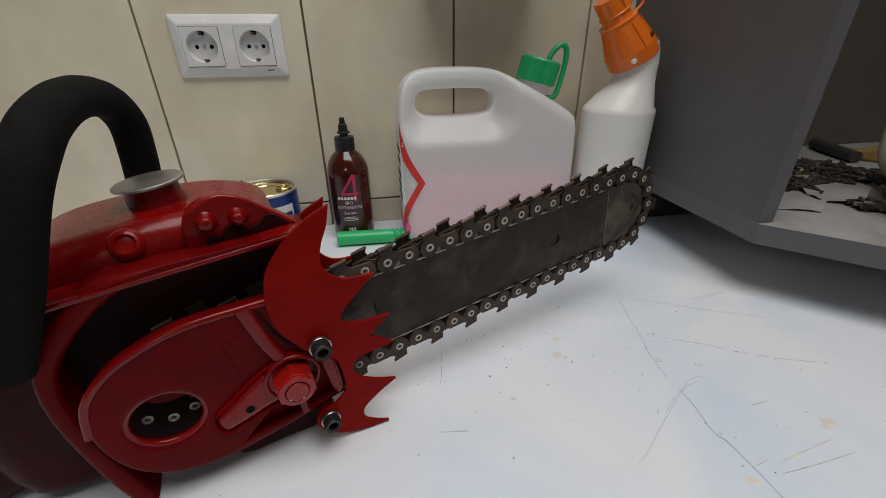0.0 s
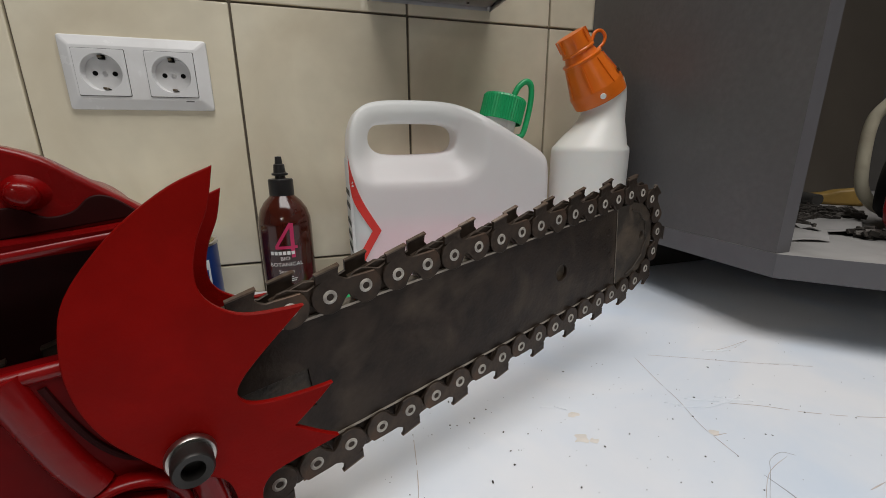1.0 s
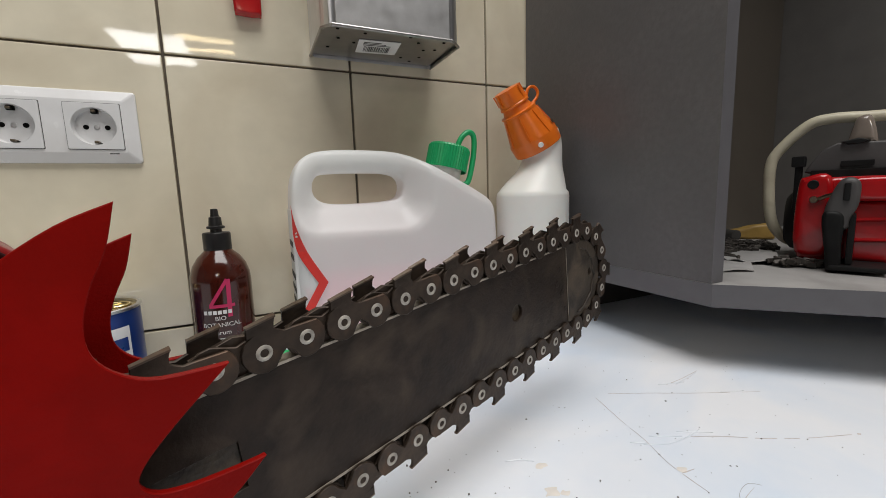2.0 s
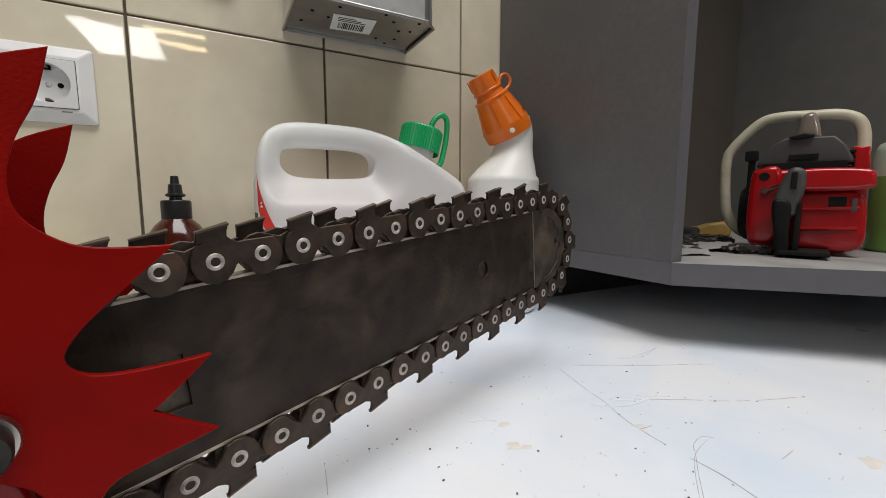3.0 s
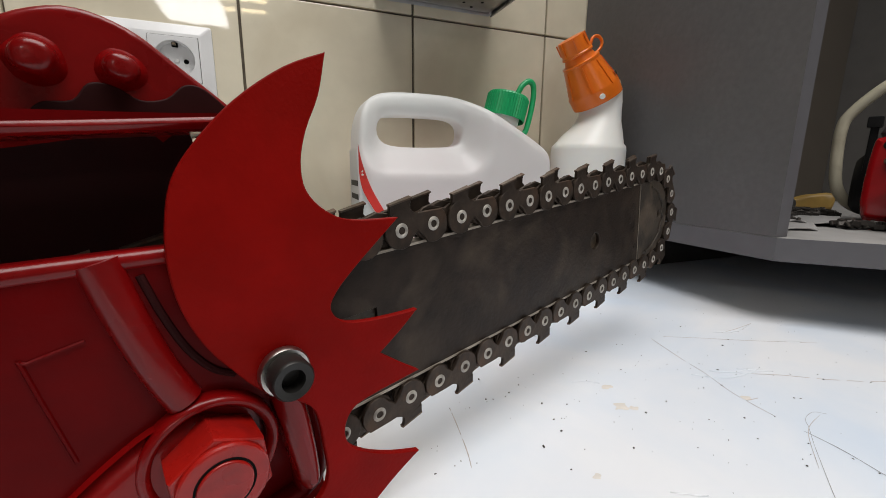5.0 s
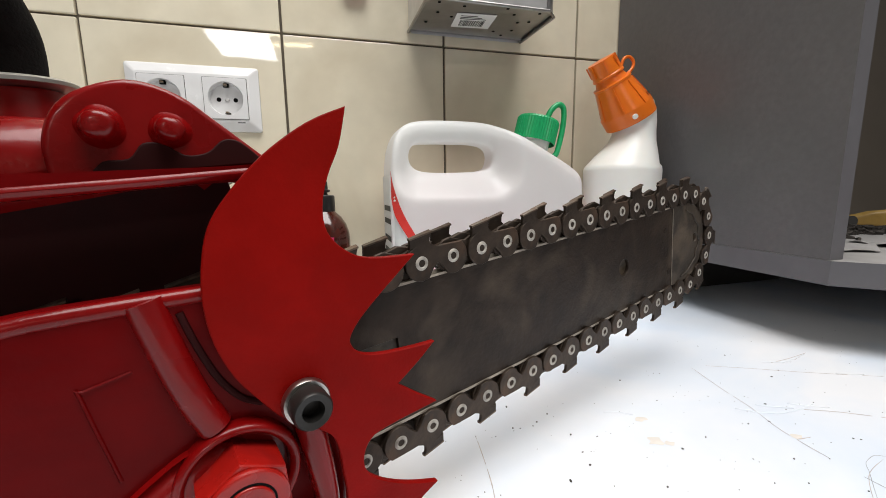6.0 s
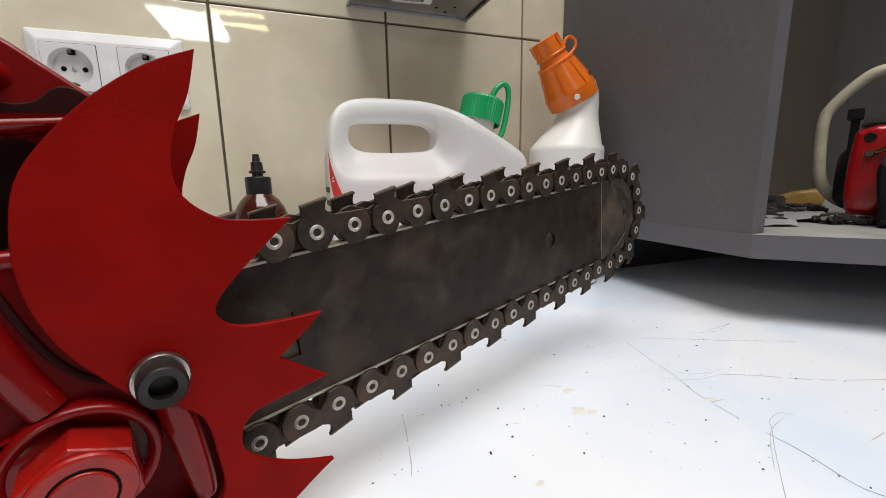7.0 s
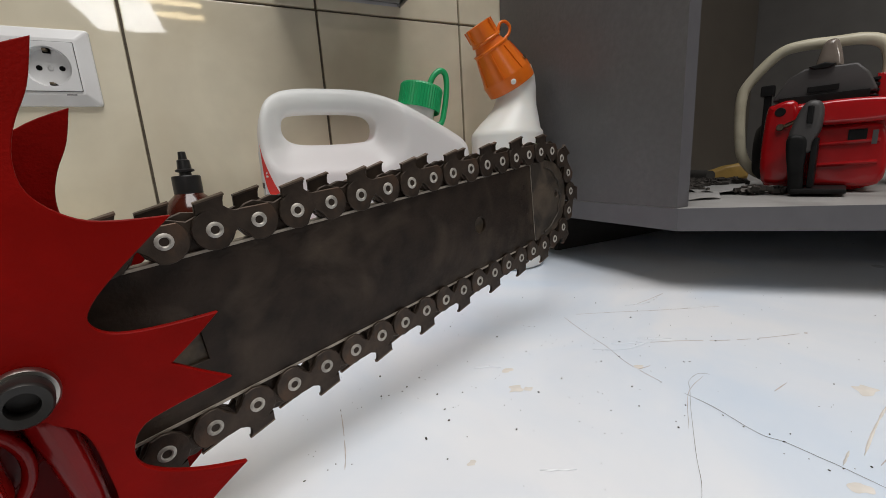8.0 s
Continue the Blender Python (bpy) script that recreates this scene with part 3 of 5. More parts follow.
    pocket_b = [(-.2370, -.0405), (-.2200, -.0385), (-.2200, -.0100), (-.225, -.0130), (-.2370, -.0240)]
    cover = part("clutch_cover", slab(co, -0.0185, -0.0085, 0.0032, holes=[eye, pocket_a, pocket_b]), M_REDCOVER, t, "red enamelled clutch cover with a round window")
    part("cover_bead", tube([(q.x, -0.0172, q.y - 0.0020) for q in spline(cov[:7], (0,), 3, closed=False)], 0.0024, 10, smooth_path=False), M_RED, cover, "rounded glossy upper edge")
    part("window_lip", tube([(x, -0.0150, z) for x, z in eye[::2]], 0.0022, 10, 2, closed=True), M_RED, cover)
    part("arm", slab(spline([(-.290, -.0150), (-.276, -.0055), (-.262, .0030), (-.250, .0075), (-.238, .0040), (-.232, -.010), (-.240, -.0205), (-.258, -.0235), (-.276, -.0275), (-.288, -.0280)], (), 4), -0.0225, -0.0150, 0.0068, seg=5), M_RED, cover)
    part("pocket_floor", box(-.288, -.217, -0.0108, -0.0088, -.0445, -.0080), M_REDCOVER, cover, "recessed floor of the cast pockets")
    nu, nw = -.2410, -.0075
    part("boss", slab(oval(nu, nw, .0160, .0160, 36), -0.0185, -0.0120, 0.0020), M_RED, cover)
    part("boss_ring", slab(oval(nu, nw + .0010, .0176, .0174, 44), -0.0240, -0.0165, 0.0020, holes=[oval(nu, nw + .0010, .0142, .0142, 44)], seg=4), M_RED, cover, "glossy cast collar round the nut")
    nb = slab([(nu + x, nw + z) for x, z in hexagon(.0130, 30)], -0.0335, -0.0186, 0.0012)
    merge(nb, slab(oval(nu, nw, .0111, .0111, 36), -0.0352, -0.0330, 0.0012))
    nut = part("hex_nut", nb, M_NUT, cover, "worn red painted hex nut", smooth=25)
    part("stud_gap", slab(oval(nu, nw, .0074, .0074, 32), -0.0354, -0.0350, 0.0001, holes=[oval(nu, nw, .0068, .0068, 32)], seg=1), M_HOLE, nut, "dark thread gap")
    part("stud", slab(oval(nu, nw, .0067, .0067, 30), -0.0360, -0.0345, 0.0006), M_NUT, nut)
    for du, dw in ((.0022, -.0062), (-.0054, -.0034)):
        part("paint_chip", slab(oval(nu + du, nw + dw, .0008, .0005, 10), -0.0362, -0.0356, 0.0001, seg=1), M_ZINC, nut, "bare metal where paint is chipped")
    part("rib", tube([(-.2530, -0.0172, .052), (-.2505, -0.0176, .036), (-.2475, -0.0182, .022), (-.2440, -0.0186, .011)], 0.0046, 14), M_RED, cover)
    part("lug", slab(spline([(-.2235, .0030), (-.2190, .0055), (-.2150, .0020), (-.2135, -.010), (-.2135, -.030), (-.2160, -.0345), (-.2200, -.0325), (-.2222, -.012)], (), 4), -0.0255, -0.0120, 0.0044, seg=6), M_RED, cover)
    part("emboss", tube([(-.2590, -0.0186, .0345), (-.2690, -0.0186, .0330), (-.2698, -0.0186, .0320), (-.2670, -0.0186, .0060)], 0.0005, 6, 3), M_REDCOVER, cover)
    # thin dark strip laid on the cover in place of the slot's shade
    part("slot", tube([(-.2460, -0.0186, .047), (-.2438, -0.0188, .036), (-.2405, -0.0188, .025), (-.2360, -0.0188, .0170), (-.2310, -0.0188, .0130)], 0.0010, 8), M_DARKIN, cover, "dark strip standing for the shaded slot beside the rib")
    part("web", box(-.2435, -.2390, -0.0205, -0.0110, -.043, -.018, 0.0010), M_RED, cover)
    part("screw_hole", revolve([(0.0, 0.0002), (0.0026, 0.0002), (0.0026, 0.0)], 16), M_HOLE, cover, m=Matrix.Translation((-.270, -0.0226, -.0165)) @ Matrix.Rotation(radians(90), 4, "X"))
    # sprocket behind the window
    part("sprocket", revolve([(0.0, 0.004), (0.007, 0.004), (0.008, 0.002), (0.016, 0.002), (0.016, -0.002), (0.0, -0.002)], 24), M_REDCOVER, t, "red painted clutch drum", m=Matrix.Translation((-.307, -0.001, .014)) @ Matrix.Rotation(radians(90), 4, "X"))
    for u, w in ((-.3230, -.0065), (-.3115, -.0125), (-.2990, -.0105)):
        m = Matrix.Translation((u, -0.0055, w))
        sharing("rivet", meshes[3], chain, m)
    # housing: C-shaped rim round the cavity, the back wall, and the mass behind
    rim_out = [(-.205, .0830), (-.234, .0845), (-.262, .086), (-.288, .0875), (-.312, .087), (-.332, .073), (-.349, .053), (-.356, .021), (-.355, -.03), (-.350, -.066)]
    rim_in = [(-.340, -.066), (-.3445, -.03), (-.346, .021), (-.340, .047), (-.324, .0645), (-.306, .077), (-.286, .0828), (-.262, .0822), (-.234, .0810), (-.212, .0805)]
    ro = spline(rim_out, (), 3, closed=False) + spline(rim_in, (), 3, closed=False)
    hous = part("housing_rim", slab(ro, -0.0115, 0.0200, 0.0040, seg=4), M_REDCOVER, t, "glossy red housing rim")
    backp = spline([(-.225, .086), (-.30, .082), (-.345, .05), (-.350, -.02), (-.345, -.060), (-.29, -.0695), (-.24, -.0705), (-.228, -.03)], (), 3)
    # wall coloured near black for the shade inside the cavity
    part("cavity_wall", slab(backp, 0.0090, 0.0120, 0.0005), M_DARKIN, t, "near-black cavity wall, its shade put into the colour")
    # crankcase and rear housing carry their shade in a darker red
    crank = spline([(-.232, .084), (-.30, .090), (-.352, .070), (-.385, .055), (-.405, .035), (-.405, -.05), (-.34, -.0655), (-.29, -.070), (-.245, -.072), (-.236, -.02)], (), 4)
    part("crankcase", slab(crank, 0.0135, 0.0950, 0.020, seg=5), M_REDSHADE, t, "red crankcase, its shade put into the colour")
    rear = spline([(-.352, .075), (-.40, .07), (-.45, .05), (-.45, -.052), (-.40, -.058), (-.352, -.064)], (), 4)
    part("rear_housing", slab(rear, 0.0300, 0.0900, 0.020, seg=5), M_REDSHADE, t, "red rear housing, its shade put into the colour")
    part("muffler", slab(spline([(-.290, -.070), (-.29, -.045), (-.238, -.045), (-.228, -.060), (-.232, -.0765), (-.26, -.0745)], (), 3), -0.0060, 0.0600, 0.006), M_DARKIN, t, "near-black lower guard")
    # tank with filler
    tk = spline([(-.352, .068), (-.350, .090), (-.332, .1015), (-.300, .1045), (-.265, .1035), (-.240, .0990), (-.222, .090), (-.225, .078), (-.30, .070)], (), 4)
    tank = part("fuel_tank", slab(tk, 0.0060, 0.0900, 0.0150, seg=5), M_RED, t, "glossy red fuel tank")
    part("filler_neck", revolve([(0.0200, -0.014), (0.0168, -0.009), (0.0150, -0.004), (0.0140, 0.006), (0.0, 0.006)], 30), M_RED, tank, m=Matrix.Translation((-.277, .046, .1085)))
    part("filler_cap", revolve([(0.0, 0.0), (0.0165, 0.0), (0.0186, 0.0008), (0.0186, 0.0020), (0.0175, 0.0028), (0.0, 0.0032)], 40), M_CAPSTEEL, tank, "plain steel filler cap", Matrix.Translation((-.277, .046, .1148)))
    part("dimple", revolve([(0.0, 0.0004), (0.0035, 0.0008), (0.0050, 0.0026), (0.0068, 0.0022), (0.0085, 0.0)], 24), M_RED, tank, m=Matrix.Translation((-.292, .0078, .0965)) @ Matrix.Rotation(radians(62), 4, "X"))
    # half-moon lug with two bosses
    lug = spline([(-.2670, .0825), (-.2665, .0960), (-.2600, .1065), (-.2460, .1115), (-.2340, .1078), (-.2240, .0990), (-.2085, .0840)], (0, 6), 5, closed=False)
    lugp = part("cast_lug", slab(lug, 0.0030, 0.0130, 0.0018), M_RED, t, "half-moon cast red lug")
    # dark plate on the lug's face in place of the pocket's shade
    part("lug_pocket", slab(spline([(-.2590, .0850), (-.2550, .0890), (-.2490, .0895), (-.2450, .0935), (-.2400, .0930), (-.2350, .0895), (-.2290, .0900), (-.2240, .0935), (-.2190, .0925), (-.2125, .0855)], (0, 9), 4), 0.0018, 0.0034, 0.0005), M_DARKIN, lugp, "dark plate standing for the shaded cast pocket")
    for u, w, r in ((-.2535, .0985, .0043), (-.2375, .0968, .0040)):
        blob = revolve([(r * 1.5, -0.0006), (r * 1.08, 0.0012), (r * 0.95, 0.0040), (r * 0.86, 0.0050), (r * 0.70, 0.0058), (r * 0.35, 0.0062), (0.0, 0.0061)], 32)
        for v in blob.verts:
            v.co += 0.0005 * noise.noise_vector(v.co * 220 + Vector((u * 900, 0, 0)))
        part("boss", blob, M_RED, lugp, m=Matrix.Translation((u, 0.0030, w)) @ Matrix.Rotation(radians(90), 4, "X"), smooth=180)
    part("top_ledge", slab([(-.352, .0846), (-.25, .0842), (-.213, .0844), (-.206, .0825), (-.212, .0802), (-.25, .0804), (-.352, .0808)], -0.0122, 0.0200, 0.0020), M_RED, hous)
    # wrap-around handle
    hp = [(-.291, .097, .060), (-.289, .098, .095), (-.284, .097, .122), (-.2808, .093, .1433), (-.2833, .082, .1578), (-.2885, .060, .1643), (-.2938, .035, .1639), (-.299, .012, .1582),
          (-.3045, -.003, .1485), (-.3115, -.011, .1359), (-.3205, -.014, .1184), (-.3310, -.015, .0976), (-.3420, -.016, .0780), (-.3520, -.016, .060)]
    part("front_handle", tube(hp, 0.0106, 20, 5), M_GRIP, t, "thick black foam-covered handle")
    part("handle_mount", slab(spline([(-.392, .082), (-.372, .083), (-.360, .074), (-.361, .060), (-.372, .053), (-.392, .052)], (), 4), -0.0240, 0.0200, 0.006, seg=4), M_RED, t, "red cast handle clamp")
    part("clamp_bolt", slab(oval(-.378, .067, .0060, .0060, 20), -0.0275, -0.0230, 0.0010), M_ZINC, t, "worn zinc clamp bolt")
    return t


chainsaw()


# ---------------------------------------------------------------- wall fixtures
def double_socket():
    t = thing("wall_socket", pose(0.0790, -0.0005, 0.2650) @ Matrix.Scale(0.925, 4), "white double wall socket with a wide glossy frame", "socket")
    w, h = 0.0725, 0.0390
    b = bmesh.new()

    def rr(a, c, r=0.003):
        out = []
        for cx, cz, s in ((a - r, c - r, 0), (-a + r, c - r, 90), (-a + r, -c + r, 180), (a - r, -c + r, 270)):
            out += [(cx + r * math.cos(radians(s + k * 30)), cz + r * math.sin(radians(s + k * 30))) for k in range(4)]
        return out
    rings = []
    for a, c, y in ((w, h, 0.0), (w, h, -0.0030), (w - 0.0008, h - 0.0008, -0.0042), (w - 0.0105, h - 0.0105, -0.0090), (w - 0.0115, h - 0.0115, -0.0092)):
        rings.append([b.verts.new((x, y, z)) for x, z in rr(a, c)])
    for p, q in zip(rings, rings[1:]):
        for i in range(len(p)):
            b.faces.new((p[i], p[(i + 1) % len(p)], q[(i + 1) % len(p)], q[i]))
    loops = [rings[-1]] + [[b.verts.new((x, -0.0092, z)) for x, z in oval(cx, 0, 0.0210, 0.0210, 36)] for cx in (-0.0342, 0.0342)]
    rim_edges = []
    for lp in loops:
        for i in range(len(lp)):
            pair = (lp[i], lp[(i + 1) % len(lp)])
            rim_edges.append(b.edges.get(pair) or b.edges.new(pair))
    bmesh.ops.triangle_fill(b, use_beauty=True, use_dissolve=False, edges=rim_edges)
    frame_ = part("frame", b, M_SOCKET, t, "glossy white bevelled frame", smooth=20)
    part("mark", fine_rect(0.0085, 0.0018, 0.052, -0.0335), M_SAWGREY, frame_, m=pose(0, -0.0072, 0, -26))
    for cx in (-0.0342, 0.0342):
        sq = [(cx + x, z) for x, z in rr(0.0244, 0.0244, 0.0012)]
        hole = oval(cx, 0, 0.0197, 0.0197, 40)
        ins = part("insert", slab(sq, -0.0108, -0.0085, 0.0005, holes=[hole]), M_SOCKET_IN, t, "white socket insert", smooth=30)
        b = revolve([(0.0197, 0.0), (0.0190, -0.0088), (0.0184, -0.0093), (0.0, -0.0093)], 40)
        bmesh.ops.transform(b, matrix=Matrix.Rotation(radians(90), 4, "X"), verts=b.verts)
        part("well", b, M_SOCKET_IN, ins, m=Matrix.Translation((cx, -0.0105, 0)))
        part("gap_line", slab([(cx + x, z) for x, z in rr(0.0250, 0.0250, 0.0012)], -0.0094, -0.0091, 0.0001, holes=[oval(cx, 0, 0.0215, 0.0215, 32)], seg=1), M_SAWGREY, ins)
        for dx in (-0.0095, 0.0095):
            part("pin_hole", revolve([(0.0, 0.0003), (0.0026, 0.0003), (0.0026, -0.0002)], 16), M_HOLE, ins, m=Matrix.Translation((cx + dx, -0.0014, 0)) @ Matrix.Rotation(radians(90), 4, "X"))
        part("screw", revolve([(0.0, 0.0002), (0.0012, 0.0008), (0.0024, 0.0006), (0.0026, 0.0)], 16), M_STEEL, ins, m=Matrix.Translation((cx, -0.0014, 0)) @ Matrix.Rotation(radians(90), 4, "X"))
        for s in (1, -1):
            part("earth_clip", box(cx - 0.0018, cx + 0.0018, -0.0098, -0.0013, s * 0.0165 - 0.0012, s * 0.0165 + 0.0012, 0.0005), M_BRASS, ins, "dull metal earth clip")
            part("clip_slot", box(cx - 0.0030, cx + 0.0030, -0.0050, -0.0015, s * 0.0160 - 0.0014, s * 0.0178 + 0.0012), M_HOLE, ins)
    return t


double_socket()


def metal_box():
    t = thing("paper_towel_dispenser", pose(0.405, -0.0005, 0.357), "brushed steel towel dispenser fixed to the tiled wall", "dispenser")
    x0, x1, y0, y1 = -0.078, 0.080, -0.1000, 0.0
    plan_pts = [(x0, y1), (x0 + 0.001, y0 + 0.012), (x0 + 0.010, y0), (x1 - 0.014, y0), (x1, y0 + 0.014), (x1, y1)]
    b = bmesh.new()
    lo = [b.verts.new((x, y, 0.0)) for x, y in plan_pts]
    hi = [b.verts.new((x, y, 0.26)) for x, y in plan_pts]
    for i in range(6):
        b.faces.new((lo[i], lo[(i + 1) % 6], hi[(i + 1) % 6], hi[i]))
    b.faces.new(hi)
    bmesh.ops.bevel(b, geom=[e for e in b.edges if abs(e.verts[0].co.z - e.verts[1].co.z) > 0.1], offset=0.004, segments=3, affect="EDGES")
    part("shell", b, M_STEEL, t, "brushed steel shell", smooth=50)
    floor_pts = [(x * 0.975, y * 0.97 - 0.001) for x, y in plan_pts]
    b = bmesh.new()
    b.faces.new([b.verts.new((x, y, 0.004)) for x, y in floor_pts])
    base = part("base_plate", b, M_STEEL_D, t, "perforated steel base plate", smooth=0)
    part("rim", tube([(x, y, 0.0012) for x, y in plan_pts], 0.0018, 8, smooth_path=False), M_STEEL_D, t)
    rng = random.Random(2)
    for x, y in ((-0.060, -0.085), (-0.055, -0.060), (-0.062, -0.030), (-0.030, -0.082), (-0.036, -0.052), (0.030, -0.022), (0.052, -0.030), (0.061, -0.060), (0.048, -0.055), (0.034, -0.075), (0.062, -0.085), (0.045, -0.012), (0.020, -0.088)):
        part("hole", revolve([(0.0, -0.0004), (0.0019, -0.0004), (0.0019, 0.0)], 14), M_HOLE, base, m=Matrix.Translation((x, y, 0.0038)))
    lab = part("sticker", box(-0.026, 0.022, -0.068, -0.028, 0.0028, 0.0034), M_LABELW, base, "white barcode sticker", pose(0, 0, 0, 0, 0, -6), smooth=0)
    x = -0.018
    while x < 0.012:
        wdt = rng.choice((0.0005, 0.0009, 0.0014))
        part("barcode_bar", box(x, x + wdt, -0.050, -0.034, 0.0024, 0.0027), M_PRINT, lab, smooth=0)
        x += wdt + rng.choice((0.0007, 0.0012))
    for k, yy in enumerate((-0.055, -0.059, -0.063)):
        part("text_bar", box(-0.020, 0.012 - 0.006 * k, yy, yy + 0.0013, 0.0024, 0.0027), M_PRINT, lab, smooth=0)
    return t


metal_box()


def wall_hook():
    t = thing("wall_hook", pose(0.262, -0.0006, 0.392), "small rounded red plastic hook on the tiles", "hook")
    part("plate", slab(spline([(-.014, .004), (-.010, .0), (.010, .0), (.014, .004), (.014, .040), (-.014, .040)], (4, 5), 4), -0.012, 0.0, 0.003), M_SAWRED, t)
    return t


wall_hook()


# ---------------------------------------------------------------- bottles and tins against the wall
def amber_bottle():
    t = thing("serum_bottle", pose(0.2110, -0.0460, DESK) @ Matrix.Diagonal((1, 1, 0.962, 1)), "dark amber serum bottle with a black dropper nozzle", "bottle")
    r = 0.0292
    body = part("body", revolve([(0.0, 0.001), (0.024, 0.0), (0.0275, 0.0015), (r, 0.006), (r, 0.100), (0.0285, 0.108), (0.0255, 0.118), (0.0200, 0.127), (0.0140, 0.133), (0.0125, 0.136), (0.0, 0.136)], 44), M_AMBER, t, "dark amber plastic body")
    cap_b = revolve([(0.0128, 0.134), (0.0135, 0.1345), (0.0135, 0.152), (0.0125, 0.1535), (0.0060, 0.154), (0.0055, 0.157), (0.0088, 0.158), (0.0088, 0.160), (0.0066, 0.161), (0.0058, 0.170), (0.0042, 0.171), (0.0034, 0.179), (0.0, 0.1795)], 30)
    part("nozzle_cap", cap_b, M_BCAP, t, "ribbed black dropper cap")
    e = r + 0.0003
    # numeral drawn as a plain shape, brand lines as bars
    b = bmesh.new()
    for x0, z0, x1, z1, w_ in ((-0.0115, 0.0770, 0.0060, 0.1050, 0.0034), (0.0062, 0.0640, 0.0068, 0.1050, 0.0042), (-0.0125, 0.0765, 0.0115, 0.0765, 0.0034)):
        d = Vector((x1 - x0, z1 - z0))
        n_ = Vector((-d.y, d.x)).normalized() * w_ / 2
        row = []
        for k in range(9):
            c = Vector((x0, z0)) + d * k / 8
            row.append((b.verts.new((c.x - n_.x, 0, c.y - n_.y)), b.verts.new((c.x + n_.x, 0, c.y + n_.y))))
        for p_, q_ in zip(row, row[1:]):
            b.faces.new((p_[0], p_[1], q_[1], q_[0]))
    part("emblem", wrap(b, e, 0.05), M_MAGENTA, body, "magenta printed emblem", smooth=0)
    b = bmesh.new()
    for i in range(6):
        merge(b, fine_rect(0.0036, 0.0042, -0.0120 + i * 0.0046, 0.0700, 2))
    part("brand_bar", wrap(b, e + 0.0002, -0.12), M_WHITEPRINT, body, smooth=0)
    for text, size, z, turn in (("BIO", 0.0066, 0.0632, -0.05), ("BOTANICAL", 0.0066, 0.0560, -0.03), ("Serum", 0.0066, 0.0475, -0.05)):
        part("lettering", wrap(raised(lettering(text, size), z), e + 0.0003, turn), M_WHITEPRINT, body, smooth=0)
    b = bmesh.new()
    for wd, z in ((0.014, 0.0410), (0.022, 0.0385), (0.020, 0.0360)):
        merge(b, fine_rect(wd, 0.0010, 0, z, 8))
    for dx in (-0.0035, 0.0, 0.0040):
        merge(b, fine_rect(0.0016 if dx < 0 else 0.0028, 0.0068, dx, 0.0205, 2))
    part("text_bar", wrap(b, e + 0.0003, -0.05), M_WHITEPRINT, body, smooth=0)
    # pale band painted as a highlight along the bottle's foot
    part("base_highlight_band", wrap(fine_rect(0.040, 0.0016, 0, 0.0085, 16), e + 0.0004), M_WHITEPRINT, body, smooth=0)
    return t


amber_bottle()


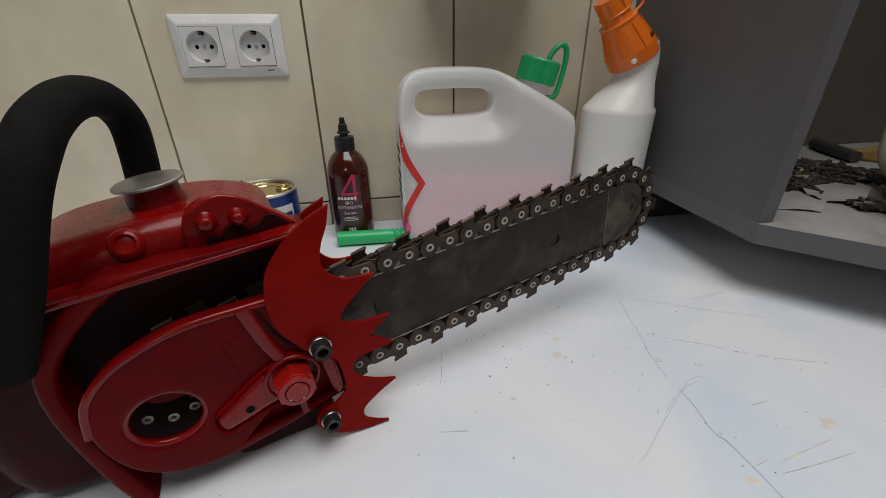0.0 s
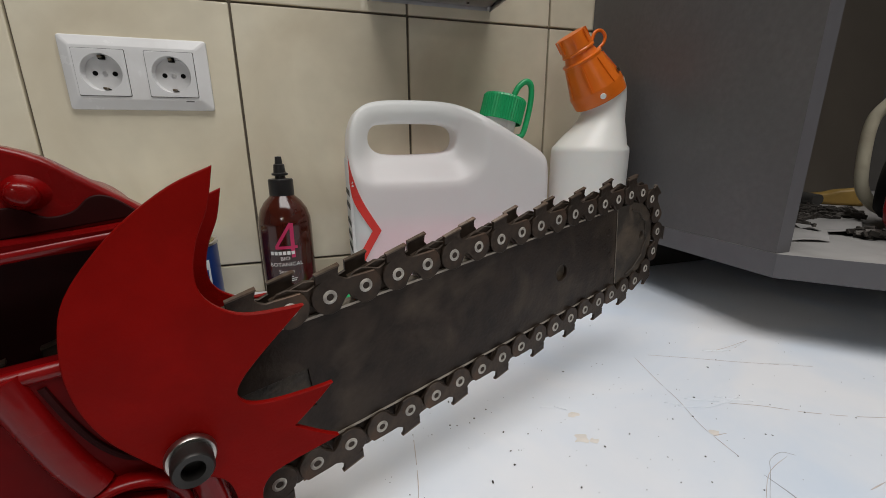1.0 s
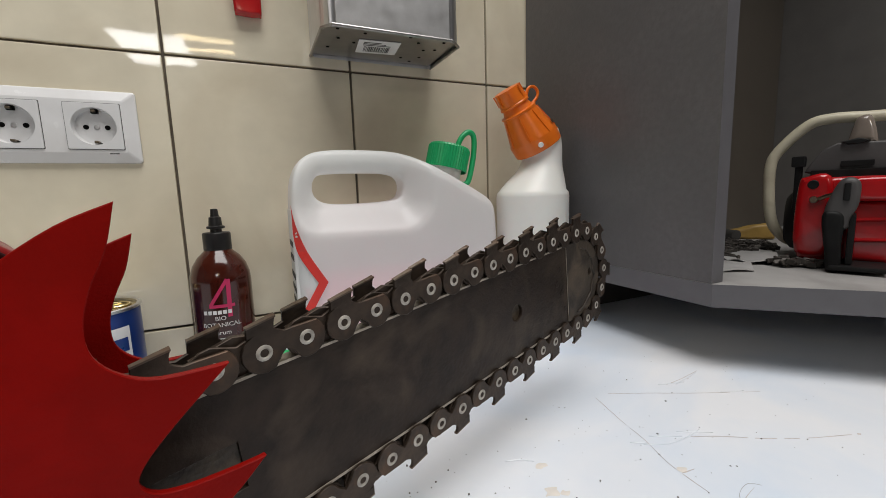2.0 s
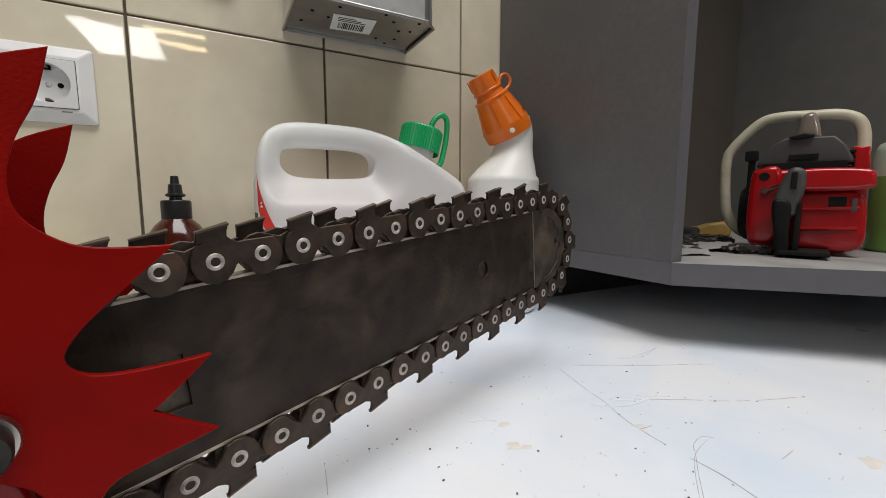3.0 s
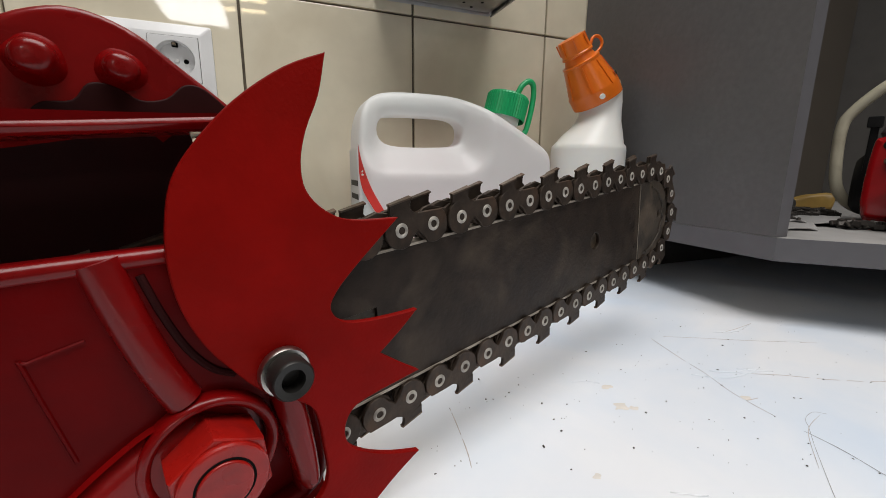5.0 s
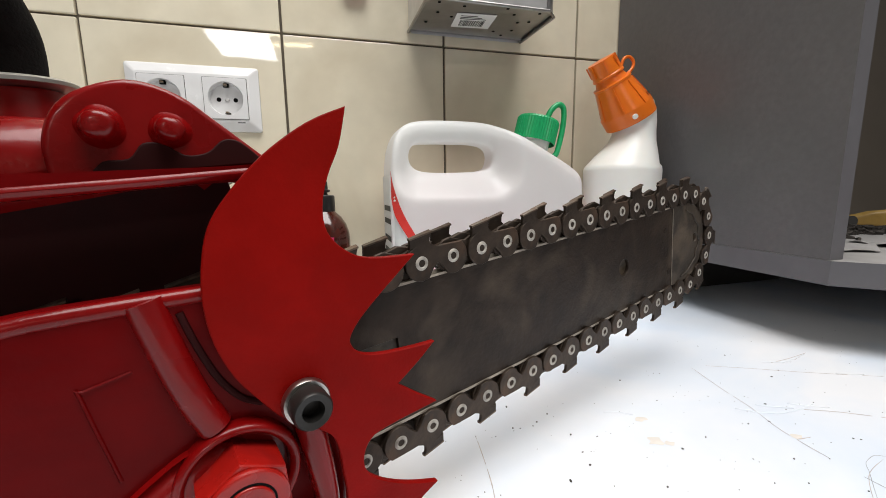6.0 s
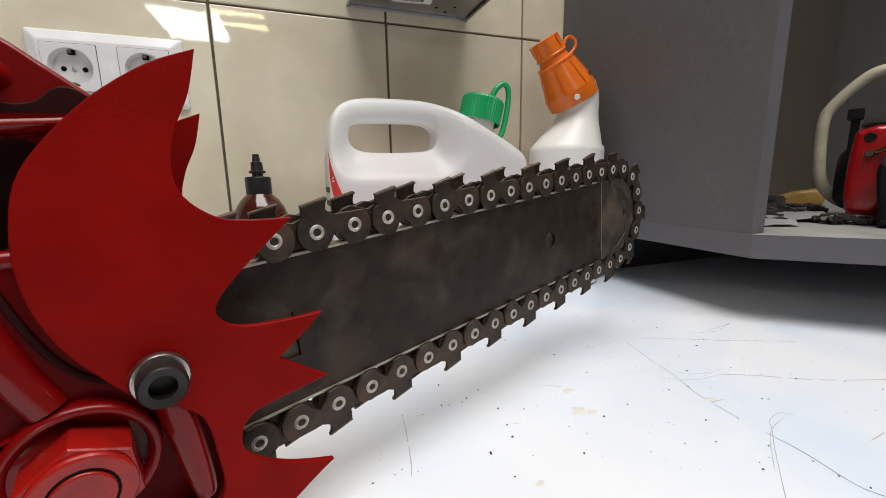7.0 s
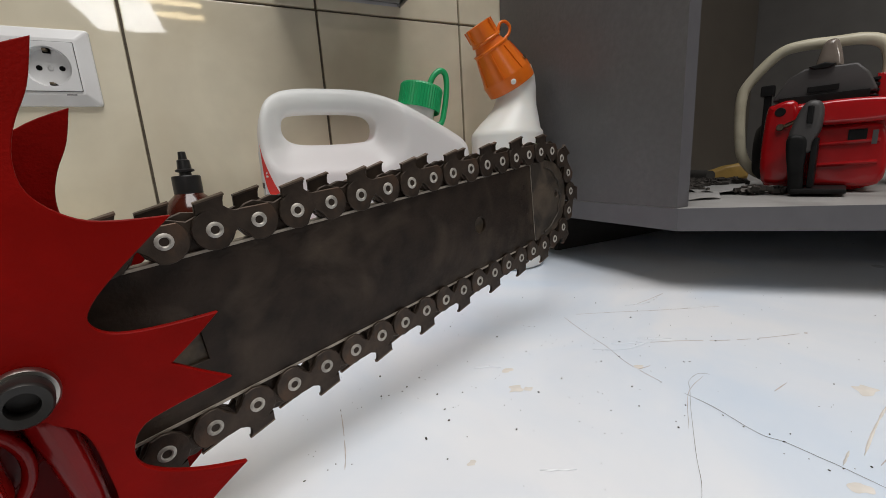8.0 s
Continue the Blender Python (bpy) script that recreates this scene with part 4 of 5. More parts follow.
def canister():
    t = thing("canister", pose(0.40, -0.062, DESK), "milky plastic canister part filled with pink liquid", "canister")
    X, Z = 0.40, DESK
    out = [(.291, .012), (.2870, .030), (.2850, .080), (.2845, .150), (.2860, .195), (.2930, .220), (.3070, .233), (.3270, .2375), (.3600, .2385), (.3950, .2375), (.4180, .2335), (.4400, .2230), (.4700, .2080), (.5050, .1890), (.5220, .1770), (.5280, .1620), (.5300, .1200), (.5310, .0600), (.5300, .030), (.5240, .010), (.5050, .006), (.410, .006), (.310, .006)]
    oc = spline([(x - X, z - Z) for x, z in out], (), 4)
    slot = spline([(x - X, z - Z) for x, z in [(.3085, .196), (.3120, .2080), (.3240, .2125), (.3600, .2135), (.3960, .2125), (.4110, .2060), (.4130, .193), (.4040, .1815), (.360, .1785), (.3260, .1795), (.3125, .1850)]], (), 4)
    b = remeshed(slab(oc, -0.0420, 0.0440, 0.0150, holes=[slot], seg=6), 0.0026)
    for v in b.verts:
        dx, dz = max(.316 - X - v.co.x, v.co.x - (.405 - X), 0), max(.183 - Z - v.co.z, 0)
        k = max(0.0, min(1.0, (math.hypot(dx, dz) - 0.006) / 0.034))
        v.co.y = 0.001 + (v.co.y - 0.001) * (0.46 + 0.54 * k * k * (3 - 2 * k))
    for _ in range(6):
        bmesh.ops.smooth_vert(b, verts=b.verts, factor=0.5, use_axis_x=True, use_axis_y=True, use_axis_z=True)
    shell = part("shell", b, M_CAN, t, "milky translucent plastic shell", smooth=180)
    liq = spline([(x - X, z - Z) for x, z in [(.292, .014), (.2875, .060), (.2860, .098), (.400, .098), (.5270, .098), (.5265, .050), (.5220, .014), (.405, .0085)]], (2, 4), 4)
    part("liquid", slab(liq, -0.0390, 0.0410, 0.0140, seg=4), M_PINK, t, "pink liquid up to half height", smooth=60)
    # neck and green cap on the slope
    ax = pose(0.0745, 0.0, 0.2090, 0, 14, 0)
    part("neck", revolve([(0.020, -0.012), (0.020, 0.008), (0.0, 0.008)], 30), M_SPRAY, t, m=ax)
    b = bmesh.new()
    n = 96
    for rr_, zz in ((0.0262, 0.002), (0.0268, 0.004), (0.0268, 0.029), (0.0250, 0.0315)):
        for k in range(n):
            q = rr_ - (0.0009 if k % 2 and 0.003 < zz < 0.031 else 0.0)
            b.verts.new((q * math.cos(2 * math.pi * k / n), q * math.sin(2 * math.pi * k / n), zz))
    b.verts.ensure_lookup_table()
    for ring in range(3):
        for k in range(n):
            j = (k + 1) % n
            b.faces.new((b.verts[ring * n + k], b.verts[ring * n + j], b.verts[(ring + 1) * n + j], b.verts[(ring + 1) * n + k]))
    b.faces.new([b.verts[3 * n + k] for k in range(n)])
    cap = part("screw_cap", b, M_GREEN, t, "ribbed green screw cap", ax, smooth=25)
    part("cap_ring", tube([(0.004, -0.012, 0.029), (0.008, -0.012, 0.044), (0.016, -0.012, 0.053), (0.024, -0.012, 0.050), (0.0285, -0.012, 0.034), (0.0300, -0.012, 0.010), (0.0280, -0.012, -0.009), (0.016, -0.012, -0.013)], 0.0036, 10), M_GREEN, cap, "green carrying ring")
    # printed label wrapped round the narrow end
    y = -0.0426
    edge = [(.2842, .180), (.2870, .160), (.2960, .132), (.3150, .098), (.2960, .066), (.2870, .045), (.2842, .030)]
    lab = slab([(q.x - X, q.y - Z) for q in spline(edge, (0, 3, 6), 6)], y - 0.0002, y, 0.00005, seg=1)
    inner = [(.2842, .050), (.2880, .068), (.3050, .098), (.2880, .128), (.2842, .150)]
    red = spline(edge, (0, 3, 6), 6, closed=False) + spline(inner, (0, 2, 4), 6, closed=False)
    rd = slab([(q.x - X, q.y - Z) for q in red], y - 0.0005, y - 0.0003, 0.00005, seg=1)

    def on_end(b):
        for v in b.verts:
            d = min(0.0149, (0.2985 - X) - v.co.x)
            if d > 0:
                v.co.y += 0.015 - math.sqrt(0.015 ** 2 - d * d)
        return b
    part("label", on_end(lab), M_LABELW, shell, "white label edge", smooth=0)
    part("label_chevron", on_end(rd), M_REDPRINT, shell, "red printed chevron", smooth=0)
    side = part("side_label", box(.2842 - X, .2848 - X, -0.026, 0.030, .035 - Z, .175 - Z), M_LABELW, shell, "white side label", smooth=0)
    for z in (.070, .085, .100, .120, .135):
        part("text_bar", box(.2836 - X, .2840 - X, -0.025, 0.020, z - Z, z - Z + 0.006), M_PRINT, side, smooth=0)
    return t


canister()


def spray_bottle():
    t = thing("spray_bottle", pose(0.5880, -0.0915, DESK) @ Matrix.Diagonal((1.05, 1.03, 0.985, 1)), "white bottle with a tilted orange pouring head", "bottle")
    prof = [(0.0, 0.002), (0.040, 0.0), (0.0445, 0.004), (0.0455, 0.012), (0.0455, 0.176), (0.0448, 0.181), (0.0420, 0.1845)]
    b = revolve(prof, 44)
    # the shoulder leans over to the side of the head
    rings = []
    path = [(0.0420, 0.000, 0.1845, 0), (0.0362, 0.0045, 0.1985, 4), (0.0305, 0.009, 0.210, 9), (0.0275, 0.0125, 0.220, 15), (0.0262, 0.0148, 0.232, 21), (0.0260, 0.0138, 0.245, 26), (0.0258, 0.0095, 0.256, 29)]
    c = bmesh.new()
    for r, dx, z, tilt in path:
        m = Matrix.Translation((dx, 0, z)) @ Matrix.Rotation(radians(-tilt), 4, "Y")
        rings.append([c.verts.new(m @ Vector((r * math.cos(2 * math.pi * k / 44), r * math.sin(2 * math.pi * k / 44), 0))) for k in range(44)])
    for p, q in zip(rings, rings[1:]):
        for k in range(44):
            j = (k + 1) % 44
            c.faces.new((p[k], p[j], q[j], q[k]))
    merge(b, c)
    bmesh.ops.remove_doubles(b, verts=b.verts, dist=0.0004)
    part("body", b, M_SPRAY, t, "white plastic body with leaning neck", smooth=60)
    hm = Matrix.Translation((0.0095, 0, 0.2415)) @ Matrix.Rotation(radians(-34), 4, "Y")
    hb = revolve([(0.0268, 0.000), (0.0306, 0.0005), (0.0312, 0.016), (0.0300, 0.018), (0.0216, 0.052), (0.0226, 0.0525), (0.0226, 0.0545), (0.0188, 0.0555), (0.0162, 0.0625), (0.0186, 0.063), (0.0186, 0.065), (0.0176, 0.066), (0.0158, 0.0845), (0.0, 0.085)], 36)
    head = part("pouring_head", hb, M_ORANGE, t, "tilted orange plastic head", hm, smooth=35)
    for k in range(7):
        a = 2 * math.pi * k / 7 + 0.35
        part("rib", box(0.0, 0.0016, -0.0007, 0.0007, 0.016, 0.050), M_ORANGE, head, m=Matrix.Rotation(a, 4, "Z") @ Matrix.Translation((0.0307, 0, 0)) @ Matrix.Rotation(radians(-13.8), 4, "Y") @ Matrix.Translation((0.0032, 0, 0.0)), smooth=0)
        part("cap_rib", box(0.0168, 0.0184, -0.0007, 0.0007, 0.069, 0.084), M_ORANGE, head, m=Matrix.Rotation(a + 0.2, 4, "Z"), smooth=0)
    part("tether_ring", tube([(0.017, -0.004, 0.064), (0.026, -0.004, 0.071), (0.034, -0.004, 0.069), (0.036, -0.004, 0.061), (0.030, -0.004, 0.055), (0.020, -0.004, 0.053)], 0.0019, 10), M_ORANGE, head, "orange tether loop")
    part("plug", revolve([(0.0, 0.0022), (0.0030, 0.0016), (0.0034, 0.0)], 16), M_SPRAY, head, "white round plug", Matrix.Rotation(radians(-118), 4, "Z") @ Matrix.Translation((0.0312, 0, 0.009)) @ Matrix.Rotation(radians(90), 4, "Y"))
    part("vent", revolve([(0.0, 0.0012), (0.0030, 0.0010), (0.0032, 0.0)], 16), M_SLOT, head, m=Matrix.Rotation(radians(-50), 4, "Z") @ Matrix.Translation((0.0300, 0, 0.024)) @ Matrix.Rotation(radians(82), 4, "Y"))
    return t


spray_bottle()


def tin_can():
    t = thing("tin_can", pose(0.094, -0.050, DESK) @ Matrix.Diagonal((1, 1, 0.94, 1)), "blue printed tin can with gold ring-pull lid", "can")
    r = 0.0435
    part("body", revolve([(0.0, 0.0), (r - 0.001, 0.0), (r, 0.002), (r - 0.0006, 0.004), (r - 0.0006, 0.083), (r, 0.085)], 44), M_BLUE, t, "blue printed body")
    part("rim", revolve([(r - 0.003, 0.082), (r - 0.003, 0.0875), (r - 0.001, 0.0885), (r + 0.0006, 0.0875), (r + 0.0006, 0.085), (r - 0.001, 0.084)], 44), M_STEEL, t, "steel rim")
    lid = part("lid", revolve([(0.0, 0.0845), (0.018, 0.0845), (0.019, 0.0855), (0.030, 0.0852), (0.031, 0.0840), (0.034, 0.0840), (0.035, 0.0858), (0.038, 0.0850), (r - 0.0032, 0.0850)], 44), M_GOLD, t, "gold lacquered lid")
    part("pull_ring", tube([(0.026 + 0.010 * math.cos(a * 0.785), 0.010 * math.sin(a * 0.785), 0.0872) for a in range(8)], 0.0014, 8, 3, closed=True), M_GOLD, lid)
    band = part("print_band", wrap(fine_rect(0.028, 0.050, 0, 0.045, 12), r + 0.0002, 0.75), M_WHITEPRINT, t, "pale printed panel", smooth=0)
    part("print_patch", wrap(fine_rect(0.022, 0.014, 0, 0.052, 10), r + 0.0006, 0.75), M_BLUE, band, smooth=0)
    part("print_patch", wrap(fine_rect(0.022, 0.006, 0, 0.032, 10), r + 0.0006, 0.75), M_REDPRINT, band, smooth=0)
    return t


tin_can()


def green_tube():
    m = Matrix.Translation((0.188, -0.083, DESK + 0.0105)) @ Matrix.Rotation(radians(-2.5), 4, "Z")
    t = thing("green_funnel_spout", m, "light green plastic spout lying on the worktop", "spout")
    prof = [(0.0, 0.0), (0.0100, 0.0), (0.0104, 0.002), (0.0100, 0.060), (0.0098, 0.080)]
    for k in range(4):
        z = 0.080 + k * 0.009
        prof += [(0.0080, z + 0.001), (0.0102, z + 0.004), (0.0102, z + 0.006), (0.0080, z + 0.008)]
    prof += [(0.0075, 0.124), (0.0, 0.124)]
    part("body", revolve(prof, 26, "X"), M_GREENTUBE, t, "light green ribbed plastic")
    return t


green_tube()


# ---------------------------------------------------------------- inside the cabinet
SHELF = 0.0927
S2 = Matrix.Translation((0.795, -0.325, SHELF)) @ Matrix.Rotation(radians(-70), 4, "Z")


def second_saw():
    """Seen from behind: x to the side, y away, z up."""
    t = thing("small_chainsaw", S2, "bright red chainsaw with a cream wrap handle stored on the shelf", "chainsaw")
    out = spline([(-.034, .012), (-.036, .070), (-.032, .092), (-.026, .098), (.010, .100), (.050, .098), (.063, .088), (.067, .050), (.062, .014), (.045, .0015), (.0, .0015), (-.020, .004)], (), 4)
    part("body", slab(out, 0.050, 0.16, 0.008, seg=4), M_SAWRED, t, "bright red plastic body")
    for z0, z1, y0, x1, r_ in ((.073, .097, .031, .070, .005), (.008, .071, .040, .067, .005)):
        band = spline([(.006, z0), (.006, z1), (.030, z1 + .001), (x1 - .006, z1 - .002), (x1, (z0 + z1) / 2), (x1 - .004, z0 + .001), (.030, z0 - .001)], (0, 1), 4)
        part("tank_shell", slab(band, y0, 0.060, r_, seg=4), M_SAWRED, t)
    for z in (.052, .030):
        part("moulded_ridge", tube([(.014, .0395, z), (.036, .0390, z + .001), (.060, .0400, z + .002)], 0.0022, 8), M_SAWRED, t)
    part("filler_recess", box(.036, .050, .0385, .0410, .054, .066, 0.001), M_SAWBLACK, t)
    part("carburettor_gap", box(-.026, .048, .054, .150, .098, .107, 0.001), M_SAWBLACK, t, "dark gap under the filter cover")
    part("side_block", slab(spline([(-.034, .014), (-.035, .088), (-.028, .100), (-.008, .100), (-.004, .060), (-.006, .014)], (), 4), 0.040, 0.060, 0.006, seg=3), M_SAWRED, t)
    top = [(-.032, .1045), (-.030, .110), (-.019, .129), (-.006, .1365), (.036, .1350), (.046, .124), (.053, .108), (.053, .1045)]
    part("filter_cover", slab(top, 0.060, 0.150, 0.0025), M_SAWGREY, t, "dusty dark grey filter cover")
    part("dome", slab(spline([(.001, .134), (.004, .150), (.008, .163), (.018, .164), (.023, .150), (.026, .134)], (0, 5), 4), 0.066, 0.100, 0.006), M_DOME, t, "smoky clear breather dome")
    part("latch", slab([(-.003, .137), (.002, .1335), (.014, .1335), (.019, .137), (.010, .1400)], 0.055, 0.064, 0.0015), M_SAWBLACK, t)
    part("vent_slot", box(-.002, .024, .0575, .0595, .110, .116, 0.0006), M_SAWBLACK, t)
    part("choke_hole", revolve([(0.0, 0.0006), (0.0045, 0.0006), (0.0050, 0.0)], 18), M_SAWBLACK, t, m=Matrix.Translation((-.022, .0398, .091)) @ Matrix.Rotation(radians(90), 4, "X"))
    part("adjuster", revolve([(0.0, 0.004), (0.0032, 0.004), (0.0040, 0.0)], 18), M_BRASS, t, "brass adjuster knob", Matrix.Translation((-.0205, .0398, .074)) @ Matrix.Rotation(radians(90), 4, "X"))
    part("cable_end", tube([(-.016, .0390, .075), (-.010, .035, .078), (-.004, .030, .080)], 0.0022, 8), M_BRASS, t)
    # rear grip: loop from the body down to the foot
    grip = part("rear_grip", slab(spline([(-.010, .062), (-.004, .085), (.002, .096), (.010, .097), (.0155, .090), (.015, .070), (.010, .055), (.008, .045), (-.007, .045)], (), 4), -0.004, 0.050, 0.005), M_SAWGREY, t, "dusty dark grey rear grip")
    part("trigger_lock", box(.0035, .0085, -0.0070, 0.004, .074, .092, 0.0015), M_SAWBLACK, grip)
    part("grip_post", slab(spline([(-.011, .058), (-.003, .064), (.006, .058), (.0055, .030), (.006, .003), (-.004, .002), (-.0065, .020)], (), 4), -0.006, 0.010, 0.004), M_SAWBLACK, t, "black lower grip loop")
    part("foot", box(-.003, .040, -0.010, 0.042, .003, .008, 0.002), M_SAWBLACK, t, "black hand guard foot")
    part("grip_side", box(.009, .0145, 0.000, 0.045, .008, .060, 0.002), M_SAWBLACK, t)
    # recoil housing on the side
    part("starter_housing", revolve([(0.0, 0.012), (0.028, 0.012), (0.036, 0.006), (0.040, -0.004), (0.040, -0.012)], 32), M_SAWBLACK, t, "black starter housing", Matrix.Translation((-.036, .100, .048)) @ Matrix.Rotation(radians(-90), 4, "Y"))
    part("knob_stem", box(-.041, -.034, .066, .076, .060, .118, 0.0015), M_SAWBLACK, t)
    part("knob", box(-.0445, -.0315, .062, .078, .112, .1245, 0.002), M_SAWBLACK, t, "black stop knob")
    part("front_handle", tube([(-.040, .120, .016), (-.051, .110, .024), (-.061, .102, .040), (-.066, .100, .065), (-.068, .100, .112), (-.061, .100, .134), (-.035, .100, .1625), (-.014, .100, .168), (.015, .100, .166), (.039, .100, .164), (.055, .100, .156), (.061, .098, .140), (.062, .094, .118)], 0.0062, 14, 5), M_CREAM, t, "cream coated wrap handle")
    part("hand_guard", slab(spline([(.052, .123), (.066, .122), (.068, .095), (.054, .098)], (0, 1, 2, 3), 2), 0.074, 0.100, 0.002), M_SAWRED, t)
    for k in range(4):
        part("fin", box(.046, .055, .070, .096, .098 + k * .006, .101 + k * .006, 0.0005), M_SAWBLACK, t)
    part("rating_plate", box(.0535, .0575, .0300, .0315, .050, .064, 0.0003), M_SAWGREY, t)
    return t


second_saw()


def loose_chain(name, label, centre, spread, n, seed):
    """A heap of saw chain: many small links strewn along a wandering line."""
    rng = random.Random(seed)
    b = bmesh.new()
    x, y, a = 0.0, 0.0, rng.uniform(0, 6)
    for k in range(n):
        a += rng.uniform(-0.5, 0.5)
        x += 0.007 * math.cos(a)
        y += 0.007 * math.sin(a)
        if (x / spread[0]) ** 2 + (y / spread[1]) ** 2 > 1:
            a = math.atan2(-y, -x) + rng.uniform(-0.7, 0.7)
        m = Matrix.Translation((x, y, 0.0035 + 0.004 * rng.random() * min(1, k / 30))) @ Euler((rng.uniform(-0.7, 0.7), rng.uniform(-0.3, 0.3), a)).to_matrix().to_4x4()
        merge(b, box(-0.0042, 0.0042, -0.0016, 0.0016, -0.0026, 0.0030, 0.0006, 1), m)
    ob = part(name, b, M_CHAINHEAP, m=Matrix.Translation((*centre, SHELF)), smooth=25)
    return tagged(ob, label, "chain")


M_CHAINHEAP = material("old_chain_heap", (0.07, 0.062, 0.055), 0.5, 0.6, 0.3, 100, island=0.5)
loose_chain("saw_chain", "tangled old saw chain heaped on the shelf", (0.885, -0.165), (0.066, 0.055), 300, 5)
loose_chain("saw_chain", "small coil of saw chain near the shelf edge", (0.805, -0.290), (0.020, 0.016), 60, 9)
loose_chain("saw_chain", "tangled old saw chain heaped on the shelf", (0.790, -0.205), (0.070, 0.026), 150, 12)


def bent_sheet(name, label, category, pts, mat, z, curl, seed):
    rng = random.Random(seed)
    p = [Vector(q) for q in pts]
    c = sum(p, Vector((0, 0))) / len(p)
    b = slab([(q.x - c.x, -(q.y - c.y)) for q in spline(p, range(len(p)), 4)], 0.0, 0.0012, 0.0003, seg=1)
    for v in b.verts:
        x, h, y = v.co.x, v.co.y, -v.co.z
        v.co = Vector((x, y, h + curl * abs(noise.noise(Vector((x * 25 + seed, y * 25, 0))))))
    return tagged(part(name, b, mat, m=Matrix.Translation((c.x, c.y, z))), label, category)


bent_sheet("metal_plate", "thin bent grey metal plate lying on the shelf", "plate", [(.785, -.215), (.850, -.182), (.868, -.236), (.800, -.278), (.762, -.255)], M_PAPER, SHELF + 0.0008, 0.012, 3)
bent_sheet("metal_plate", "torn thin grey metal sheet lying on the shelf", "plate", [(.700, -.225), (.760, -.205), (.775, -.258), (.735, -.285), (.695, -.265)], M_PAPER, SHELF + 0.0004, 0.006, 8)
bent_sheet("cardboard_scrap", "torn tan cardboard scrap on the shelf", "cardboard", [(.800, -.165), (.860, -.150), (.862, -.176), (.812, -.190)], M_CARD, SHELF + 0.0006, 0.008, 6)
tagged(part("rubber_hose", tube([(.0, .0, .009), (-.02, -.045, .010), (-.035, -.095, .009)], 0.009, 14), M_RUBBER, m=Matrix.Translation((1.02, -.03, SHELF))), "short dark rubber hose lying on the shelf", "hose")


def leather_glove_bag():
    b = bmesh.new()
    pts = spline([(-.05, .0), (-.045, .018), (-.02, .028), (.01, .036), (.045, .040), (.055, .030), (.05, .0)], (0, 6), 4)
    b = slab(pts, -0.012, 0.012, 0.008, seg=3)
    for v in b.verts:
        v.co.y += 0.010 * noise.noise(v.co * 30)
        v.co.z = max(0.0, v.co.z + 0.004 * noise.noise(v.co * 40 + Vector((3, 1, 0))))
    return tagged(part("leather_pouch", b, M_YELLOW, m=Matrix.Translation((1.025, -.120, SHELF)) @ Matrix.Rotation(radians(-50), 4, "Z") @ Matrix.Diagonal((0.72, 0.7, 0.66, 1)), smooth=60), "crumpled yellow-brown leather pouch on the shelf", "pouch")


leather_glove_bag()


def green_bottle():
    t = thing("green_bottle", S2 @ Matrix.Translation((0.112, 0.165, 0)), "pale bottle half full of green liquid on the shelf", "bottle")
    part("liquid_part", revolve([(0.0, 0.0), (0.033, 0.0), (0.036, 0.004), (0.036, 0.092)], 30), M_OLIVE, t, "green liquid")
    part("upper_part", revolve([(0.036, 0.092), (0.036, 0.122), (0.031, 0.132), (0.014, 0.140), (0.013, 0.150)], 30), M_PALE, t, "pale translucent plastic")
    part("cap", revolve([(0.015, 0.148), (0.015, 0.166), (0.013, 0.168), (0.0, 0.168)], 24), M_GREEN, t, "dark green cap")
    return t


green_bottle()


# ---------------------------------------------------------------- marks and dirt on the worktop
def scratch(points, width, mat=None, name="scratch", label="thin brown scratch in the white worktop"):
    """A shallow groove drawn as a thin raised burr."""
    p = spline([Vector((*q, 0)) for q in points], (), 6, closed=False)
    b = bmesh.new()
    rows = []
    rng = random.Random(len(p) + int(points[0][0] * 1000))
    for i, q in enumerate(p):
        d = (p[min(i + 1, len(p) - 1)] - p[max(i - 1, 0)]).normalized()
        s = Vector((-d.y, d.x, 0)) * width * 0.65 * (0.4 + 0.6 * rng.random()) * min(1, 0.3 + i * 0.4, 0.3 + (len(p) - 1 - i) * 0.4)
        rows.append([b.verts.new(q - s), b.verts.new(q + Vector((0, 0, width * 0.35))), b.verts.new(q + s)])
    for r0, r1 in zip(rows, rows[1:]):
        if mat is None and rng.random() < 0.08:
            continue
        b.faces.new((r0[0], r0[1], r1[1], r1[0]))
        b.faces.new((r0[1], r0[2], r1[2], r1[1]))
    return tagged(part(name, b, mat or M_SCRATCH, m=Matrix.Translation((0, 0, DESK + 0.0002)), smooth=0), label, "scratch", "marks on the worktop")


scratch([(.508, -.287), (.4985, -.324), (.494, -.347), (.4865, -.370), (.4845, -.385), (.4835, -.400)], 0.0004)
scratch([(.4835, -.415), (.484, -.432), (.4805, -.455), (.484, -.465), (.4853, -.478), (.4862, -.487), (.4869, -.520), (.488, -.560)], 0.0003, M_CUT, "hairline_cut", "dark fine cut line in the white worktop")
scratch([(.526, -.360), (.5455, -.3695), (.568, -.384), (.596, -.398), (.632, -.411)], 0.0005)
scratch([(.632, -.411), (.634, -.4125)], 0.0016)
scratch([(.5226, -.287), (.555, -.303), (.589, -.321), (.640, -.345)], 0.0004)
scratch([(.582, -.2995), (.604, -.298), (.633, -.294)], 0.0006)
scratch([(.598, -.304), (.618, -.2985)], 0.0005)
scratch([(.298, -.322), (.2955, -.340), (.292, -.361), (.289, -.373)], 0.0005)
scratch([(.485, -.382), (.4955, -.383)], 0.0006)
scratch([(.560, -.477), (.531, -.4815), (.503, -.487)], 0.0010, M_STAIN, "smear", "faint grey-brown smear on the worktop")
